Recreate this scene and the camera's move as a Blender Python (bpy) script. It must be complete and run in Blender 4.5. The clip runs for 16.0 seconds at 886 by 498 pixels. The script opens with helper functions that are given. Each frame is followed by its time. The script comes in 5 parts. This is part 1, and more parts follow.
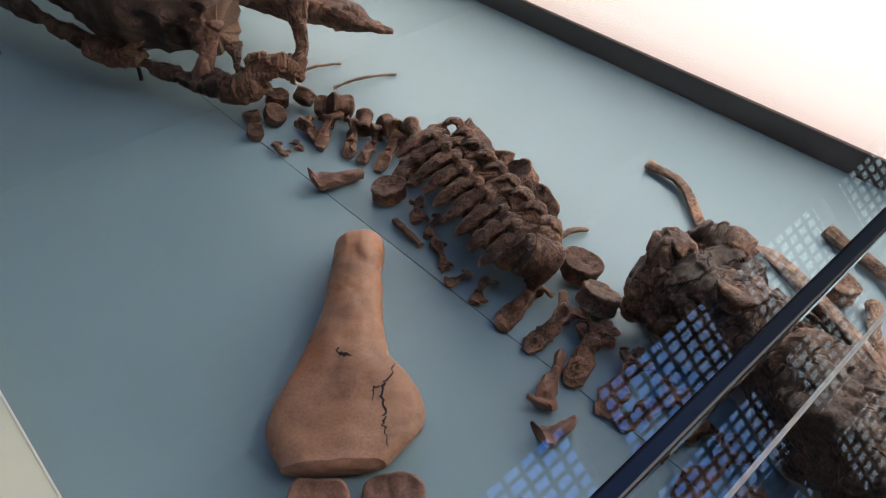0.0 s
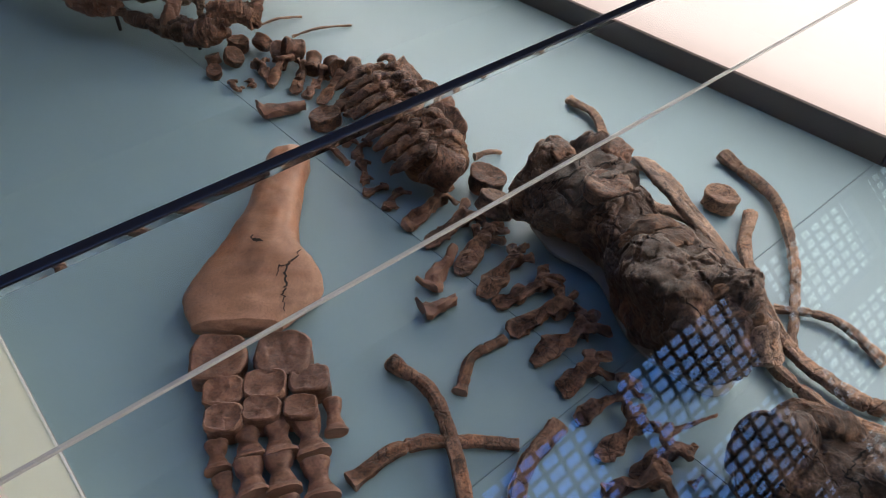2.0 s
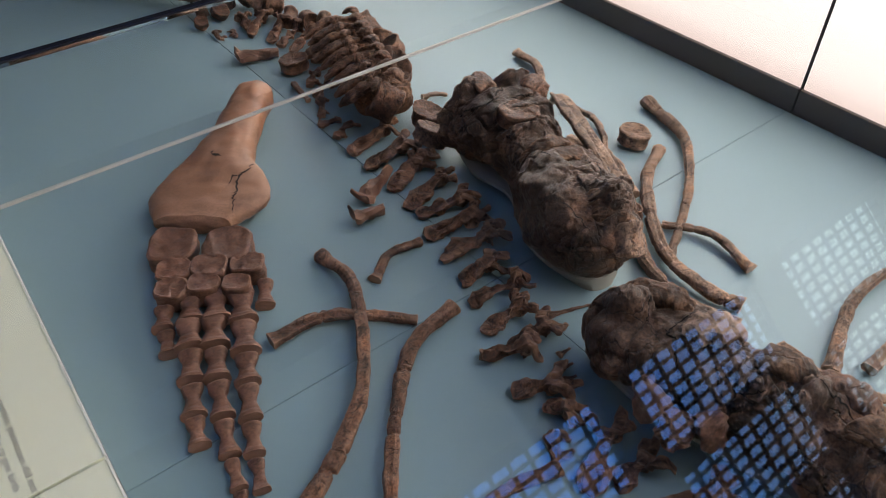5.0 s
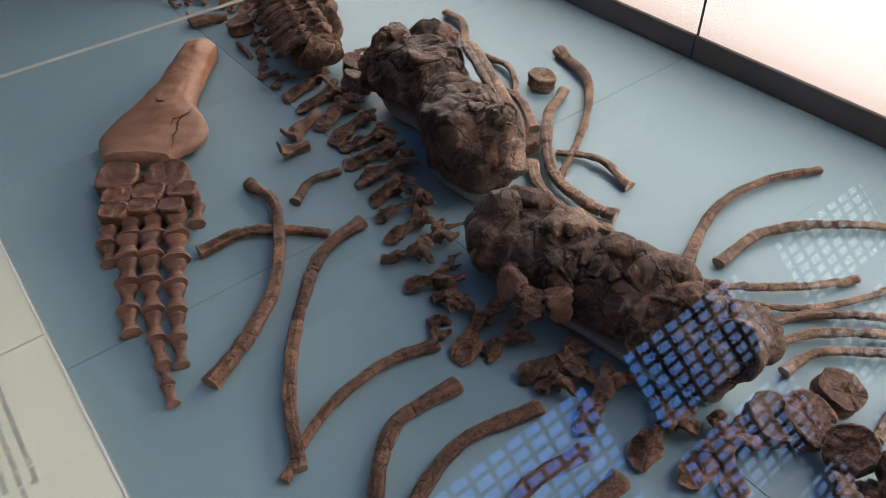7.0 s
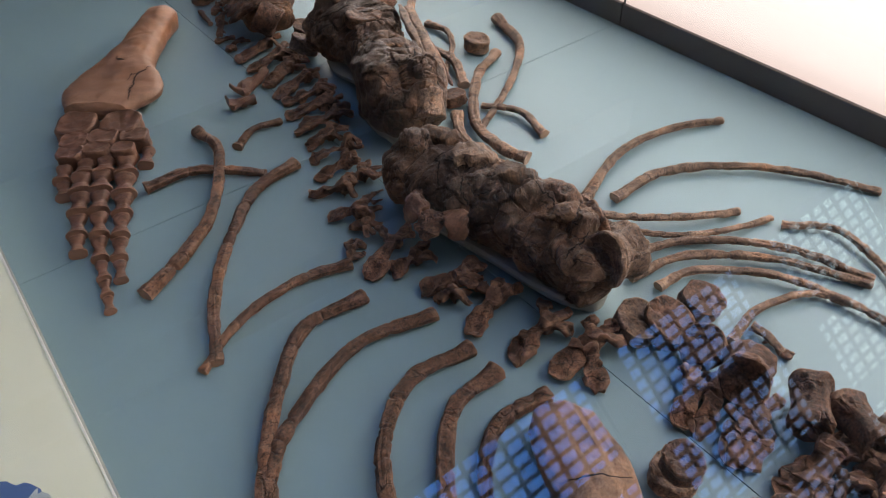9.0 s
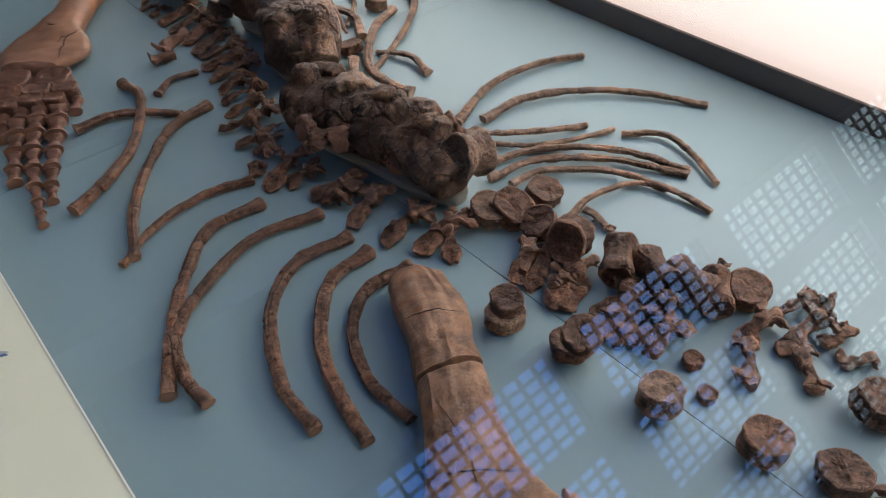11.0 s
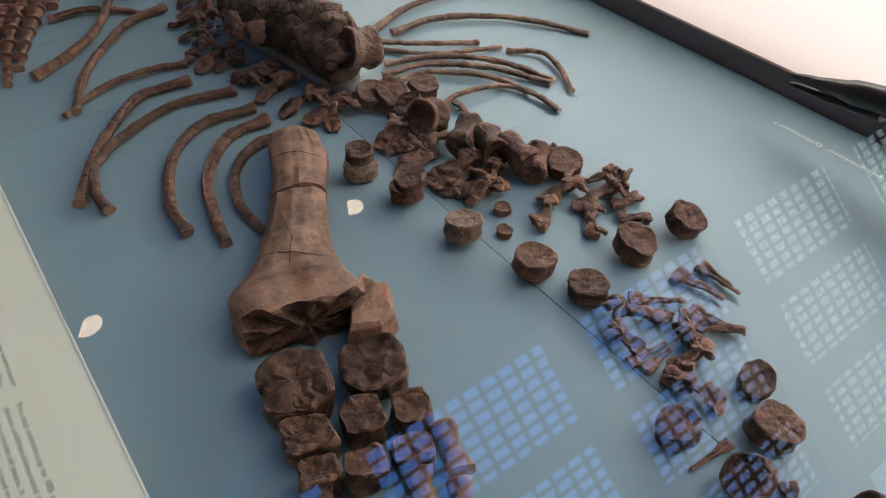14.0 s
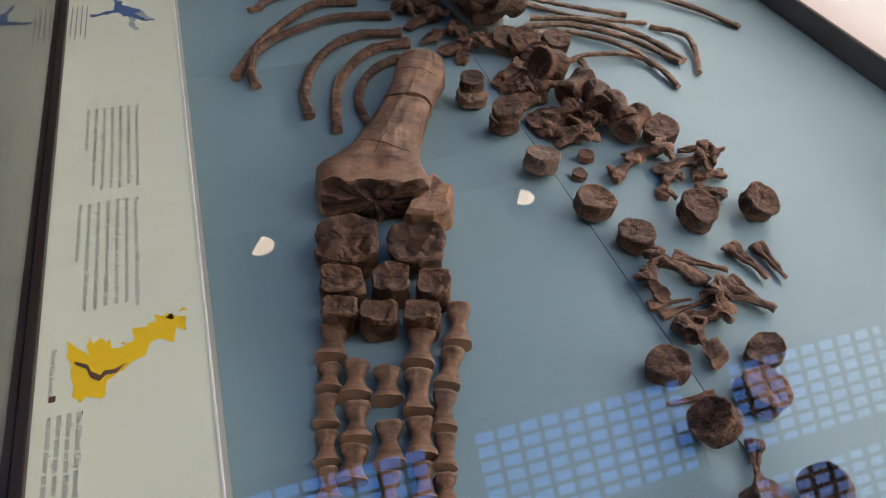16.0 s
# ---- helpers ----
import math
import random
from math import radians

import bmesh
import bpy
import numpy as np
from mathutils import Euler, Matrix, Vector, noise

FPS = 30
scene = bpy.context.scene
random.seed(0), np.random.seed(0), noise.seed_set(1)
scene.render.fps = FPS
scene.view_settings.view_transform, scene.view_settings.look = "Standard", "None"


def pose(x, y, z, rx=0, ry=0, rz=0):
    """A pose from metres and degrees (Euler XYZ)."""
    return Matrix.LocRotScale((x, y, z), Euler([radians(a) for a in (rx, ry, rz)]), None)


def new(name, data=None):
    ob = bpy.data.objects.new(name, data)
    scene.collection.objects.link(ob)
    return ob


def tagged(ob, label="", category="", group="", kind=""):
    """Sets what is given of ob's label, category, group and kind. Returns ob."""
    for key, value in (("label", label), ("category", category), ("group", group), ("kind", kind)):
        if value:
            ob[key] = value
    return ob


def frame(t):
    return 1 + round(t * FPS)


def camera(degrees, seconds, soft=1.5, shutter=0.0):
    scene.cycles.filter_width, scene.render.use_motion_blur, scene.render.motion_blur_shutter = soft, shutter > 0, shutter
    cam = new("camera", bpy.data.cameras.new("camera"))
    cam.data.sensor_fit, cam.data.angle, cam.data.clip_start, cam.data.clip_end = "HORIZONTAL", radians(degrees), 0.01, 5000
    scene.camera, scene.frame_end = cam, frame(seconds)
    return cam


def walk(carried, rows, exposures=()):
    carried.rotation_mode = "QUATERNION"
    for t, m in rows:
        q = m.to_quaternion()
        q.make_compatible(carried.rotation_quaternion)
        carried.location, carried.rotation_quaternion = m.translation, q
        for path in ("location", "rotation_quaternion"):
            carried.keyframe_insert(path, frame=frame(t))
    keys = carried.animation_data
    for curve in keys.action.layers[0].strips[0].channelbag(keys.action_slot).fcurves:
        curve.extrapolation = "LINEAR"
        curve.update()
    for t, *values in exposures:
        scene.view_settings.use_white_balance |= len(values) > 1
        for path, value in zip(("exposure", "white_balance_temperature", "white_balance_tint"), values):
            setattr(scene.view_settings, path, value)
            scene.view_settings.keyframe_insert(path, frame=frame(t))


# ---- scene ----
from mathutils.bvhtree import BVHTree

cam = camera(61.7, 16.0, soft=0.6)
METRES = 1.4
BASE = pose(0, 0.0107, 0.561, -42.2263, -1.4674, 47.0)
ROWS = [
    (0.0, 0.0, 0.0, 0.0, -0.0, 0.0, 0.0),
    (0.5, 0.0198, -0.0234, -0.0255, 1.09, 0.06, -0.63),
    (1.0, 0.0355, -0.0397, -0.0461, 1.76, 0.09, -0.57),
    (1.5, 0.0674, -0.0517, -0.0598, 2.27, 0.11, -0.4),
    (2.0, 0.0967, -0.063, -0.0729, 2.51, 0.07, -0.58),
    (2.5, 0.1146, -0.0756, -0.0843, 2.91, -0.03, -1.11),
    (3.0, 0.1318, -0.0876, -0.0969, 3.48, -0.18, -2.03),
    (3.5, 0.1455, -0.0951, -0.1048, 4.05, -0.24, -2.81),
    (6.0, 0.2206, -0.1746, -0.1627, 4.93, -0.58, -1.6),
    (6.5, 0.2461, -0.1907, -0.1774, 4.92, -0.7, -1.29),
    (7.0, 0.2688, -0.2034, -0.1924, 5.14, -0.76, -1.05),
    (7.5, 0.2878, -0.2134, -0.2068, 5.41, -0.82, -0.9),
    (8.0, 0.3081, -0.2247, -0.2177, 5.61, -0.81, -1.11),
    (8.5, 0.3274, -0.2376, -0.2304, 5.79, -0.73, -1.58),
    (11.0, 0.4281, -0.3482, -0.3212, 3.44, -0.8, 1.39),
    (11.5, 0.4604, -0.3709, -0.3415, 3.52, -0.86, 0.71),
    (12.0, 0.4861, -0.3872, -0.3562, 3.85, -0.9, -0.36),
    (12.5, 0.4956, -0.3964, -0.3678, 4.26, -1.05, -1.12),
    (13.0, 0.5196, -0.4109, -0.383, 4.54, -1.12, -1.35),
    (13.5, 0.5578, -0.4341, -0.4057, 4.94, -1.18, -2.13),
    (14.0, 0.5757, -0.4564, -0.4308, 5.5, -1.13, -2.97),
    (14.5, 0.6013, -0.4786, -0.4584, 6.17, -1.09, -3.62),
    (15.0, 0.6431, -0.4947, -0.4701, 7.2, -1.26, -6.18),
    (15.5, 0.6617, -0.5041, -0.4818, 13.72, -2.13, -12.17),
    (16.0, 0.6779, -0.4941, -0.4828, 19.23, -3.48, -16.54),
]
walk(cam, [(t, BASE @ pose(METRES * x, METRES * y, METRES * z, 90 + pitch, roll, yaw)) for t, x, y, z, yaw, pitch, roll in ROWS],
     [(0.0, 0.08), (3.5, 0.1), (8.5, 0.08), (11.0, 0.05), (13.0, 0.0), (16.0, -0.05)])

# ---- light ----
scene.view_settings.exposure = 0.0
world = bpy.data.worlds.new("world")
scene.world = world
world.use_nodes = True
wn = world.node_tree
sky = wn.nodes.new("ShaderNodeTexSky")
sky.sky_type, sky.sun_disc, sky.sun_elevation, sky.sun_rotation = "NISHITA", False, radians(35), radians(120)
wn.links.new(sky.outputs[0], wn.nodes["Background"].inputs[0])
wn.nodes["Background"].inputs[1].default_value = 0.1
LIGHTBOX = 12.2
SKY = 3.5
# watts of the lamp added out of view above the case
FILL = 300.0

# ---- materials ----


def material(name, rough=0.6, metal=0.0):
    m = bpy.data.materials.new(name)
    m.use_nodes = True
    b = m.node_tree.nodes["Principled BSDF"]
    b.inputs["Roughness"].default_value, b.inputs["Metallic"].default_value = rough, metal
    return m, m.node_tree, b


def ramp(nt, fac, stops):
    r = nt.nodes.new("ShaderNodeValToRGB")
    while len(r.color_ramp.elements) < len(stops):
        r.color_ramp.elements.new(0.5)
    for e, (p, c) in zip(r.color_ramp.elements, stops):
        e.position, e.color = p, (*c, 1)
    nt.links.new(fac, r.inputs[0])
    return r.outputs[0]


def noise_tex(nt, scale, detail=5.0, rough=0.6, stretch=None, kind="Object"):
    co = nt.nodes.new("ShaderNodeTexCoord")
    n = nt.nodes.new("ShaderNodeTexNoise")
    n.inputs["Scale"].default_value, n.inputs["Detail"].default_value, n.inputs["Roughness"].default_value = scale, detail, rough
    src = co.outputs[kind]
    if stretch:
        mp = nt.nodes.new("ShaderNodeMapping")
        mp.inputs["Scale"].default_value = stretch
        nt.links.new(src, mp.inputs[0])
        src = mp.outputs[0]
    nt.links.new(src, n.inputs["Vector"])
    return n.outputs[0]


def mix(nt, a, b, fac, mode="MIX"):
    m = nt.nodes.new("ShaderNodeMix")
    m.data_type, m.blend_type = "RGBA", mode
    for sock, v in ((m.inputs[0], fac), (m.inputs[6], a), (m.inputs[7], b)):
        if hasattr(v, "is_output"):
            nt.links.new(v, sock)
        elif isinstance(v, (int, float)):
            sock.default_value = v
        else:
            sock.default_value = (*v, 1)
    return m.outputs[2]


def bump(nt, b, height, strength, dist=0.002):
    n = nt.nodes.new("ShaderNodeBump")
    n.inputs["Strength"].default_value, n.inputs["Distance"].default_value = strength, dist
    nt.links.new(height, n.inputs["Height"])
    old = b.inputs["Normal"].links
    if old:
        nt.links.new(old[0].from_socket, n.inputs["Normal"])
    nt.links.new(n.outputs[0], b.inputs["Normal"])


def fossil(name, dark, mid, light, crack=0.6, grain=900, rough=0.55, scale=28, relief=0.5, stretch=None, spec=0.35, fleck=0.75):
    """Fossil bone: brown with soft stains, fine grain, sparse cracks and paler raised edges."""
    m, nt, b = material(name, rough)
    b.inputs["Specular IOR Level"].default_value = spec
    info = nt.nodes.new("ShaderNodeObjectInfo")
    geo = nt.nodes.new("ShaderNodeNewGeometry")
    col = ramp(nt, noise_tex(nt, scale, 4, 0.6), [(0.28, dark), (0.5, mid), (0.74, light)])
    stain = noise_tex(nt, scale * 3.1, 5, 0.65)
    col = mix(nt, col, ramp(nt, stain, [(0.34, (0.22, 0.19, 0.18)), (0.47, (0.9, 0.88, 0.86)), (0.68, (1.4, 1.34, 1.26))]), min(0.85, fleck * 1.1), "MULTIPLY")
    speck = noise_tex(nt, 420, 4, 0.7, stretch)
    col = mix(nt, col, ramp(nt, speck, [(0.36, (0.35, 0.32, 0.3)), (0.5, (1, 1, 1)), (0.66, (1.45, 1.42, 1.38))]), fleck, "MULTIPLY")
    rust = ramp(nt, noise_tex(nt, scale * 0.8 + 3, 3, 0.6), [(0.56, (1, 1, 1)), (0.7, (1.25, 0.92, 0.66))])
    col = mix(nt, col, rust, 0.7, "MULTIPLY")
    tone = nt.nodes.new("ShaderNodeMapRange")
    tone.inputs["To Min"].default_value, tone.inputs["To Max"].default_value = 0.8, 1.2
    nt.links.new(info.outputs["Random"], tone.inputs[0])
    col = mix(nt, col, tone.outputs[0], 1.0, "MULTIPLY")
    # edges that stand out get a paler tone, by pointiness
    edge_pale = nt.nodes.new("ShaderNodeMapRange")
    edge_pale.inputs["From Min"].default_value, edge_pale.inputs["From Max"].default_value = 0.52, 0.62
    edge_pale.inputs["To Max"].default_value = 0.8
    nt.links.new(geo.outputs["Pointiness"], edge_pale.inputs[0])
    col = mix(nt, col, tuple(min(1, c * 1.35) for c in light), edge_pale.outputs[0])
    # sparse hairline cracks, bent by noise
    co = nt.nodes.new("ShaderNodeTexCoord")
    warp = nt.nodes.new("ShaderNodeVectorMath")
    warp.operation = "ADD"
    wob = nt.nodes.new("ShaderNodeTexNoise")
    wob.inputs["Scale"].default_value, wob.inputs["Detail"].default_value = 45, 4
    sc = nt.nodes.new("ShaderNodeVectorMath")
    sc.operation = "SCALE"
    sc.inputs[3].default_value = 0.03
    nt.links.new(co.outputs["Object"], wob.inputs["Vector"])
    nt.links.new(wob.outputs["Color"], sc.inputs[0])
    nt.links.new(co.outputs["Object"], warp.inputs[0])
    nt.links.new(sc.outputs[0], warp.inputs[1])
    v = nt.nodes.new("ShaderNodeTexVoronoi")
    v.feature = "DISTANCE_TO_EDGE"
    v.inputs["Scale"].default_value = 24
    nt.links.new(warp.outputs[0], v.inputs["Vector"])
    line = ramp(nt, v.outputs["Distance"], [(0.0, (0, 0, 0)), (0.022, (1, 1, 1))])
    patch = ramp(nt, noise_tex(nt, 14, 2), [(0.47, (1, 1, 1)), (0.52, (0, 0, 0))])
    lines = mix(nt, line, (1, 1, 1), patch)
    col = mix(nt, col, mix(nt, (0.2, 0.17, 0.15), (1, 1, 1), lines), crack, "MULTIPLY")
    nt.links.new(col, b.inputs["Base Color"])
    bump(nt, b, noise_tex(nt, grain, 3, 0.6, stretch), 0.45, 0.0008)
    bump(nt, b, noise_tex(nt, 150, 8, 0.72, stretch), relief, 0.009)
    bump(nt, b, lines, crack * 0.8, 0.0025)
    return m


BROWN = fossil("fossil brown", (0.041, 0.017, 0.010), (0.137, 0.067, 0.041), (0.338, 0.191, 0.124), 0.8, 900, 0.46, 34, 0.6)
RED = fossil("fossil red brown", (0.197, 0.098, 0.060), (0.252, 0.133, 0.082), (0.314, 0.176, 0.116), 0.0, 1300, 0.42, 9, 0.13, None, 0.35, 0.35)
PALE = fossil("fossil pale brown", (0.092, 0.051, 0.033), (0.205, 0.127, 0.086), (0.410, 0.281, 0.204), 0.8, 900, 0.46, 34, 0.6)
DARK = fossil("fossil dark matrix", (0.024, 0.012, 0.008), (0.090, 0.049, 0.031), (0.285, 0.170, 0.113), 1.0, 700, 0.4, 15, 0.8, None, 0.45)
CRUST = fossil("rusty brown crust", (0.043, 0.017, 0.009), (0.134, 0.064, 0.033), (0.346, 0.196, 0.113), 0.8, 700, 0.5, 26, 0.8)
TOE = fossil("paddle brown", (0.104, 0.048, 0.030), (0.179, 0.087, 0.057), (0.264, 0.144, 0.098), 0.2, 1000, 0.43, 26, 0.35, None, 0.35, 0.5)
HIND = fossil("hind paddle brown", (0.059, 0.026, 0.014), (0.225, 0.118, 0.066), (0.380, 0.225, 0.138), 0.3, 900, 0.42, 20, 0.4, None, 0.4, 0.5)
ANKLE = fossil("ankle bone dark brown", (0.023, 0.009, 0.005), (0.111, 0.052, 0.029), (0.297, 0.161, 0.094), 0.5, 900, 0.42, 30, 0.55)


def painted(name, col, rough=0.45, var=0.06, grain=500, strength=0.05):
    m, nt, b = material(name, rough)
    n = noise_tex(nt, 6, 4)
    lo, hi = tuple(c * (1 - var) for c in col), tuple(c * (1 + var) for c in col)
    nt.links.new(ramp(nt, n, [(0.3, lo), (0.7, hi)]), b.inputs["Base Color"])
    bump(nt, b, noise_tex(nt, grain, 2), strength, 0.0005)
    return m


BLUE = painted("blue grey panel paint", (0.212, 0.315, 0.350), 0.5, 0.04)
CREAM = painted("cream board", (0.83, 0.84, 0.66), 0.35, 0.03)
# near-white paint stands in for light caught on the board's rounded edge
EDGE = painted("lit board edge painted pale", (0.95, 0.92, 0.85), 0.3, 0.02)
FILLET = painted("grey board side", (0.32, 0.31, 0.28), 0.5, 0.04)
WOODB = painted("dark brown frame", (0.028, 0.018, 0.014), 0.4, 0.25, 300, 0.2)
RAILM = painted("dark bronze rail", (0.135, 0.108, 0.095), 0.35, 0.1)
BLACK = painted("black rubber", (0.012, 0.012, 0.014), 0.5, 0.1)
GASKET = painted("dark polished joint strip", (0.035, 0.036, 0.045), 0.22, 0.1)
STEEL = painted("blackened steel", (0.02, 0.02, 0.022), 0.35, 0.1)
PLASTER = painted("pale plaster mount", (0.29, 0.28, 0.25), 0.7, 0.12, 300, 0.3)
STONE = painted("warm grey hall wall", (0.08, 0.072, 0.062), 0.8, 0.15, 60, 0.4)
ROOFM = painted("dark roof timber", (0.03, 0.028, 0.027), 0.7, 0.2, 60, 0.3)
FLOORM = painted("brown stone floor", (0.16, 0.13, 0.11), 0.5, 0.15, 80, 0.3)
PLINTH = painted("dark plinth board", (0.05, 0.045, 0.04), 0.5, 0.1)
INK = painted("dark grey ink", (0.065, 0.06, 0.06), 0.5, 0.02)
TITLE = painted("pale pink ink", (0.98, 0.78, 0.7), 0.5, 0.02)
YELLOW = painted("yellow ink", (0.97, 0.62, 0.012), 0.45, 0.03)
INKBROWN = painted("brown ink", (0.16, 0.08, 0.05), 0.5, 0.03)
INKBLUE = painted("blue printed skin", (0.06, 0.11, 0.24), 0.45, 0.5)
INKPALE = painted("pale printed belly", (0.38, 0.42, 0.42), 0.45, 0.2)
WHITEINK = painted("white ink", (0.75, 0.78, 0.76), 0.5, 0.02)
MODEL = painted("glossy black sculpture paint", (0.016, 0.011, 0.010), 0.3, 0.3, 120, 0.2)


def glow(name, col, strength, mottled=0.0, scale=0.15):
    m = bpy.data.materials.new(name)
    m.use_nodes = True
    nt = m.node_tree
    nt.nodes.remove(nt.nodes["Principled BSDF"])
    e = nt.nodes.new("ShaderNodeEmission")
    e.inputs[0].default_value, e.inputs[1].default_value = (*col, 1), strength
    if mottled:
        n = noise_tex(nt, scale, 6, 0.7)
        nt.links.new(ramp(nt, n, [(0.35, tuple(c * (1 - mottled) for c in col)), (0.6, col), (0.75, tuple(c * 0.8 + 0.2 for c in col))]), e.inputs[0])
    nt.links.new(e.outputs[0], nt.nodes["Material Output"].inputs[0])
    return m


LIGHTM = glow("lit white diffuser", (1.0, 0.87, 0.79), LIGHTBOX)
# glow rises upwards; its unseen upper part is made far brighter to light the case
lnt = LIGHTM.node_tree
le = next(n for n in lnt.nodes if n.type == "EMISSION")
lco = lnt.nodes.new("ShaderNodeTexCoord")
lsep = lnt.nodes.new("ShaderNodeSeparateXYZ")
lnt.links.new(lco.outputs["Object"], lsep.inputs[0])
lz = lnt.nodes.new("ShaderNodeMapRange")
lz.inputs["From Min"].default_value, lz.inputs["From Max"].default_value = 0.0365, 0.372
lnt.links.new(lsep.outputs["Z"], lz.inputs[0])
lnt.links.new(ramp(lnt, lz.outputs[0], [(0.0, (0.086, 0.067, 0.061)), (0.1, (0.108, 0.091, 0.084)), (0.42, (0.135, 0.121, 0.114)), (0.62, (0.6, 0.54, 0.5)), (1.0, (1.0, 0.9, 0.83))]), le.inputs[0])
SKYM = glow("daylight sky", (0.075, 0.27, 0.86), SKY, 0.25, 5.0)
# the sky pales towards the far end of the hall
snt = SKYM.node_tree
se = next(n for n in snt.nodes if n.type == "EMISSION")
sco = snt.nodes.new("ShaderNodeTexCoord")
ssep = snt.nodes.new("ShaderNodeSeparateXYZ")
snt.links.new(sco.outputs["Object"], ssep.inputs[0])
srange = snt.nodes.new("ShaderNodeMapRange")
srange.inputs["From Min"].default_value, srange.inputs["From Max"].default_value = 4.0, 8.0
snt.links.new(ssep.outputs["Y"], srange.inputs[0])
pale = noise_tex(snt, 14, 5, 0.7)
snt.links.new(mix(snt, se.inputs[0].links[0].from_socket, ramp(snt, pale, [(0.35, (0.05, 0.07, 0.08)), (0.65, (0.32, 0.42, 0.46))]), srange.outputs[0]), se.inputs[0])
SPOTM = glow("warm spot lens", (1.0, 0.74, 0.52), 6.0)

GLASS, gnt, gb = material("clear glass", 0.0)
gb.inputs["Transmission Weight"].default_value, gb.inputs["IOR"].default_value = 1.0, 1.5
gb.inputs["Base Color"].default_value = (0.985, 0.995, 0.99, 1)
# pale paint stands in for the light caught by a glass edge
EDGEGLASS = painted("pale paint for a lit glass edge", (0.6, 0.57, 0.53), 0.25, 0.15)

CRACKM = painted("dark crack fill", (0.012, 0.009, 0.008), 0.9, 0.2)

# ---- mesh helpers ----


def mesh_from(name, verts, faces, mat, smooth=True):
    me = bpy.data.meshes.new(name)
    me.from_pydata([tuple(v) for v in verts], [], faces)
    me.materials.append(mat)
    if smooth:
        me.polygons.foreach_set("use_smooth", [True] * len(me.polygons))
        me.set_sharp_from_angle(angle=radians(28))
    me.update()
    return me


def part(name, bm, mat, parent=None, label="", smooth=False):
    me = bpy.data.meshes.new(name)
    bm.to_mesh(me)
    bm.free()
    me.materials.append(mat)
    if smooth:
        me.polygons.foreach_set("use_smooth", [True] * len(me.polygons))
    ob = new(name, me)
    if parent:
        ob.parent = parent
    return tagged(ob, label) if label else ob


def box(x0, x1, y0, y1, z0, z1, bevel=0.0, bm=None):
    b = bmesh.new()
    bmesh.ops.create_cube(b, size=1, matrix=Matrix.Translation(((x0 + x1) / 2, (y0 + y1) / 2, (z0 + z1) / 2)) @ Matrix.Diagonal((x1 - x0, y1 - y0, z1 - z0, 1)))
    if bevel:
        bmesh.ops.bevel(b, geom=b.edges[:], offset=bevel, segments=2, affect="EDGES", profile=0.6)
    return b


def rumple(p, s, amp, freq, seed):
    """A point pushed about by smooth noise."""
    q = Vector(p) * freq + Vector((seed * 7.13, seed * 3.7, seed * 1.9))
    return Vector(p) + amp * noise.noise_vector(q) + amp * 0.5 * noise.noise_vector(q * 2.3)


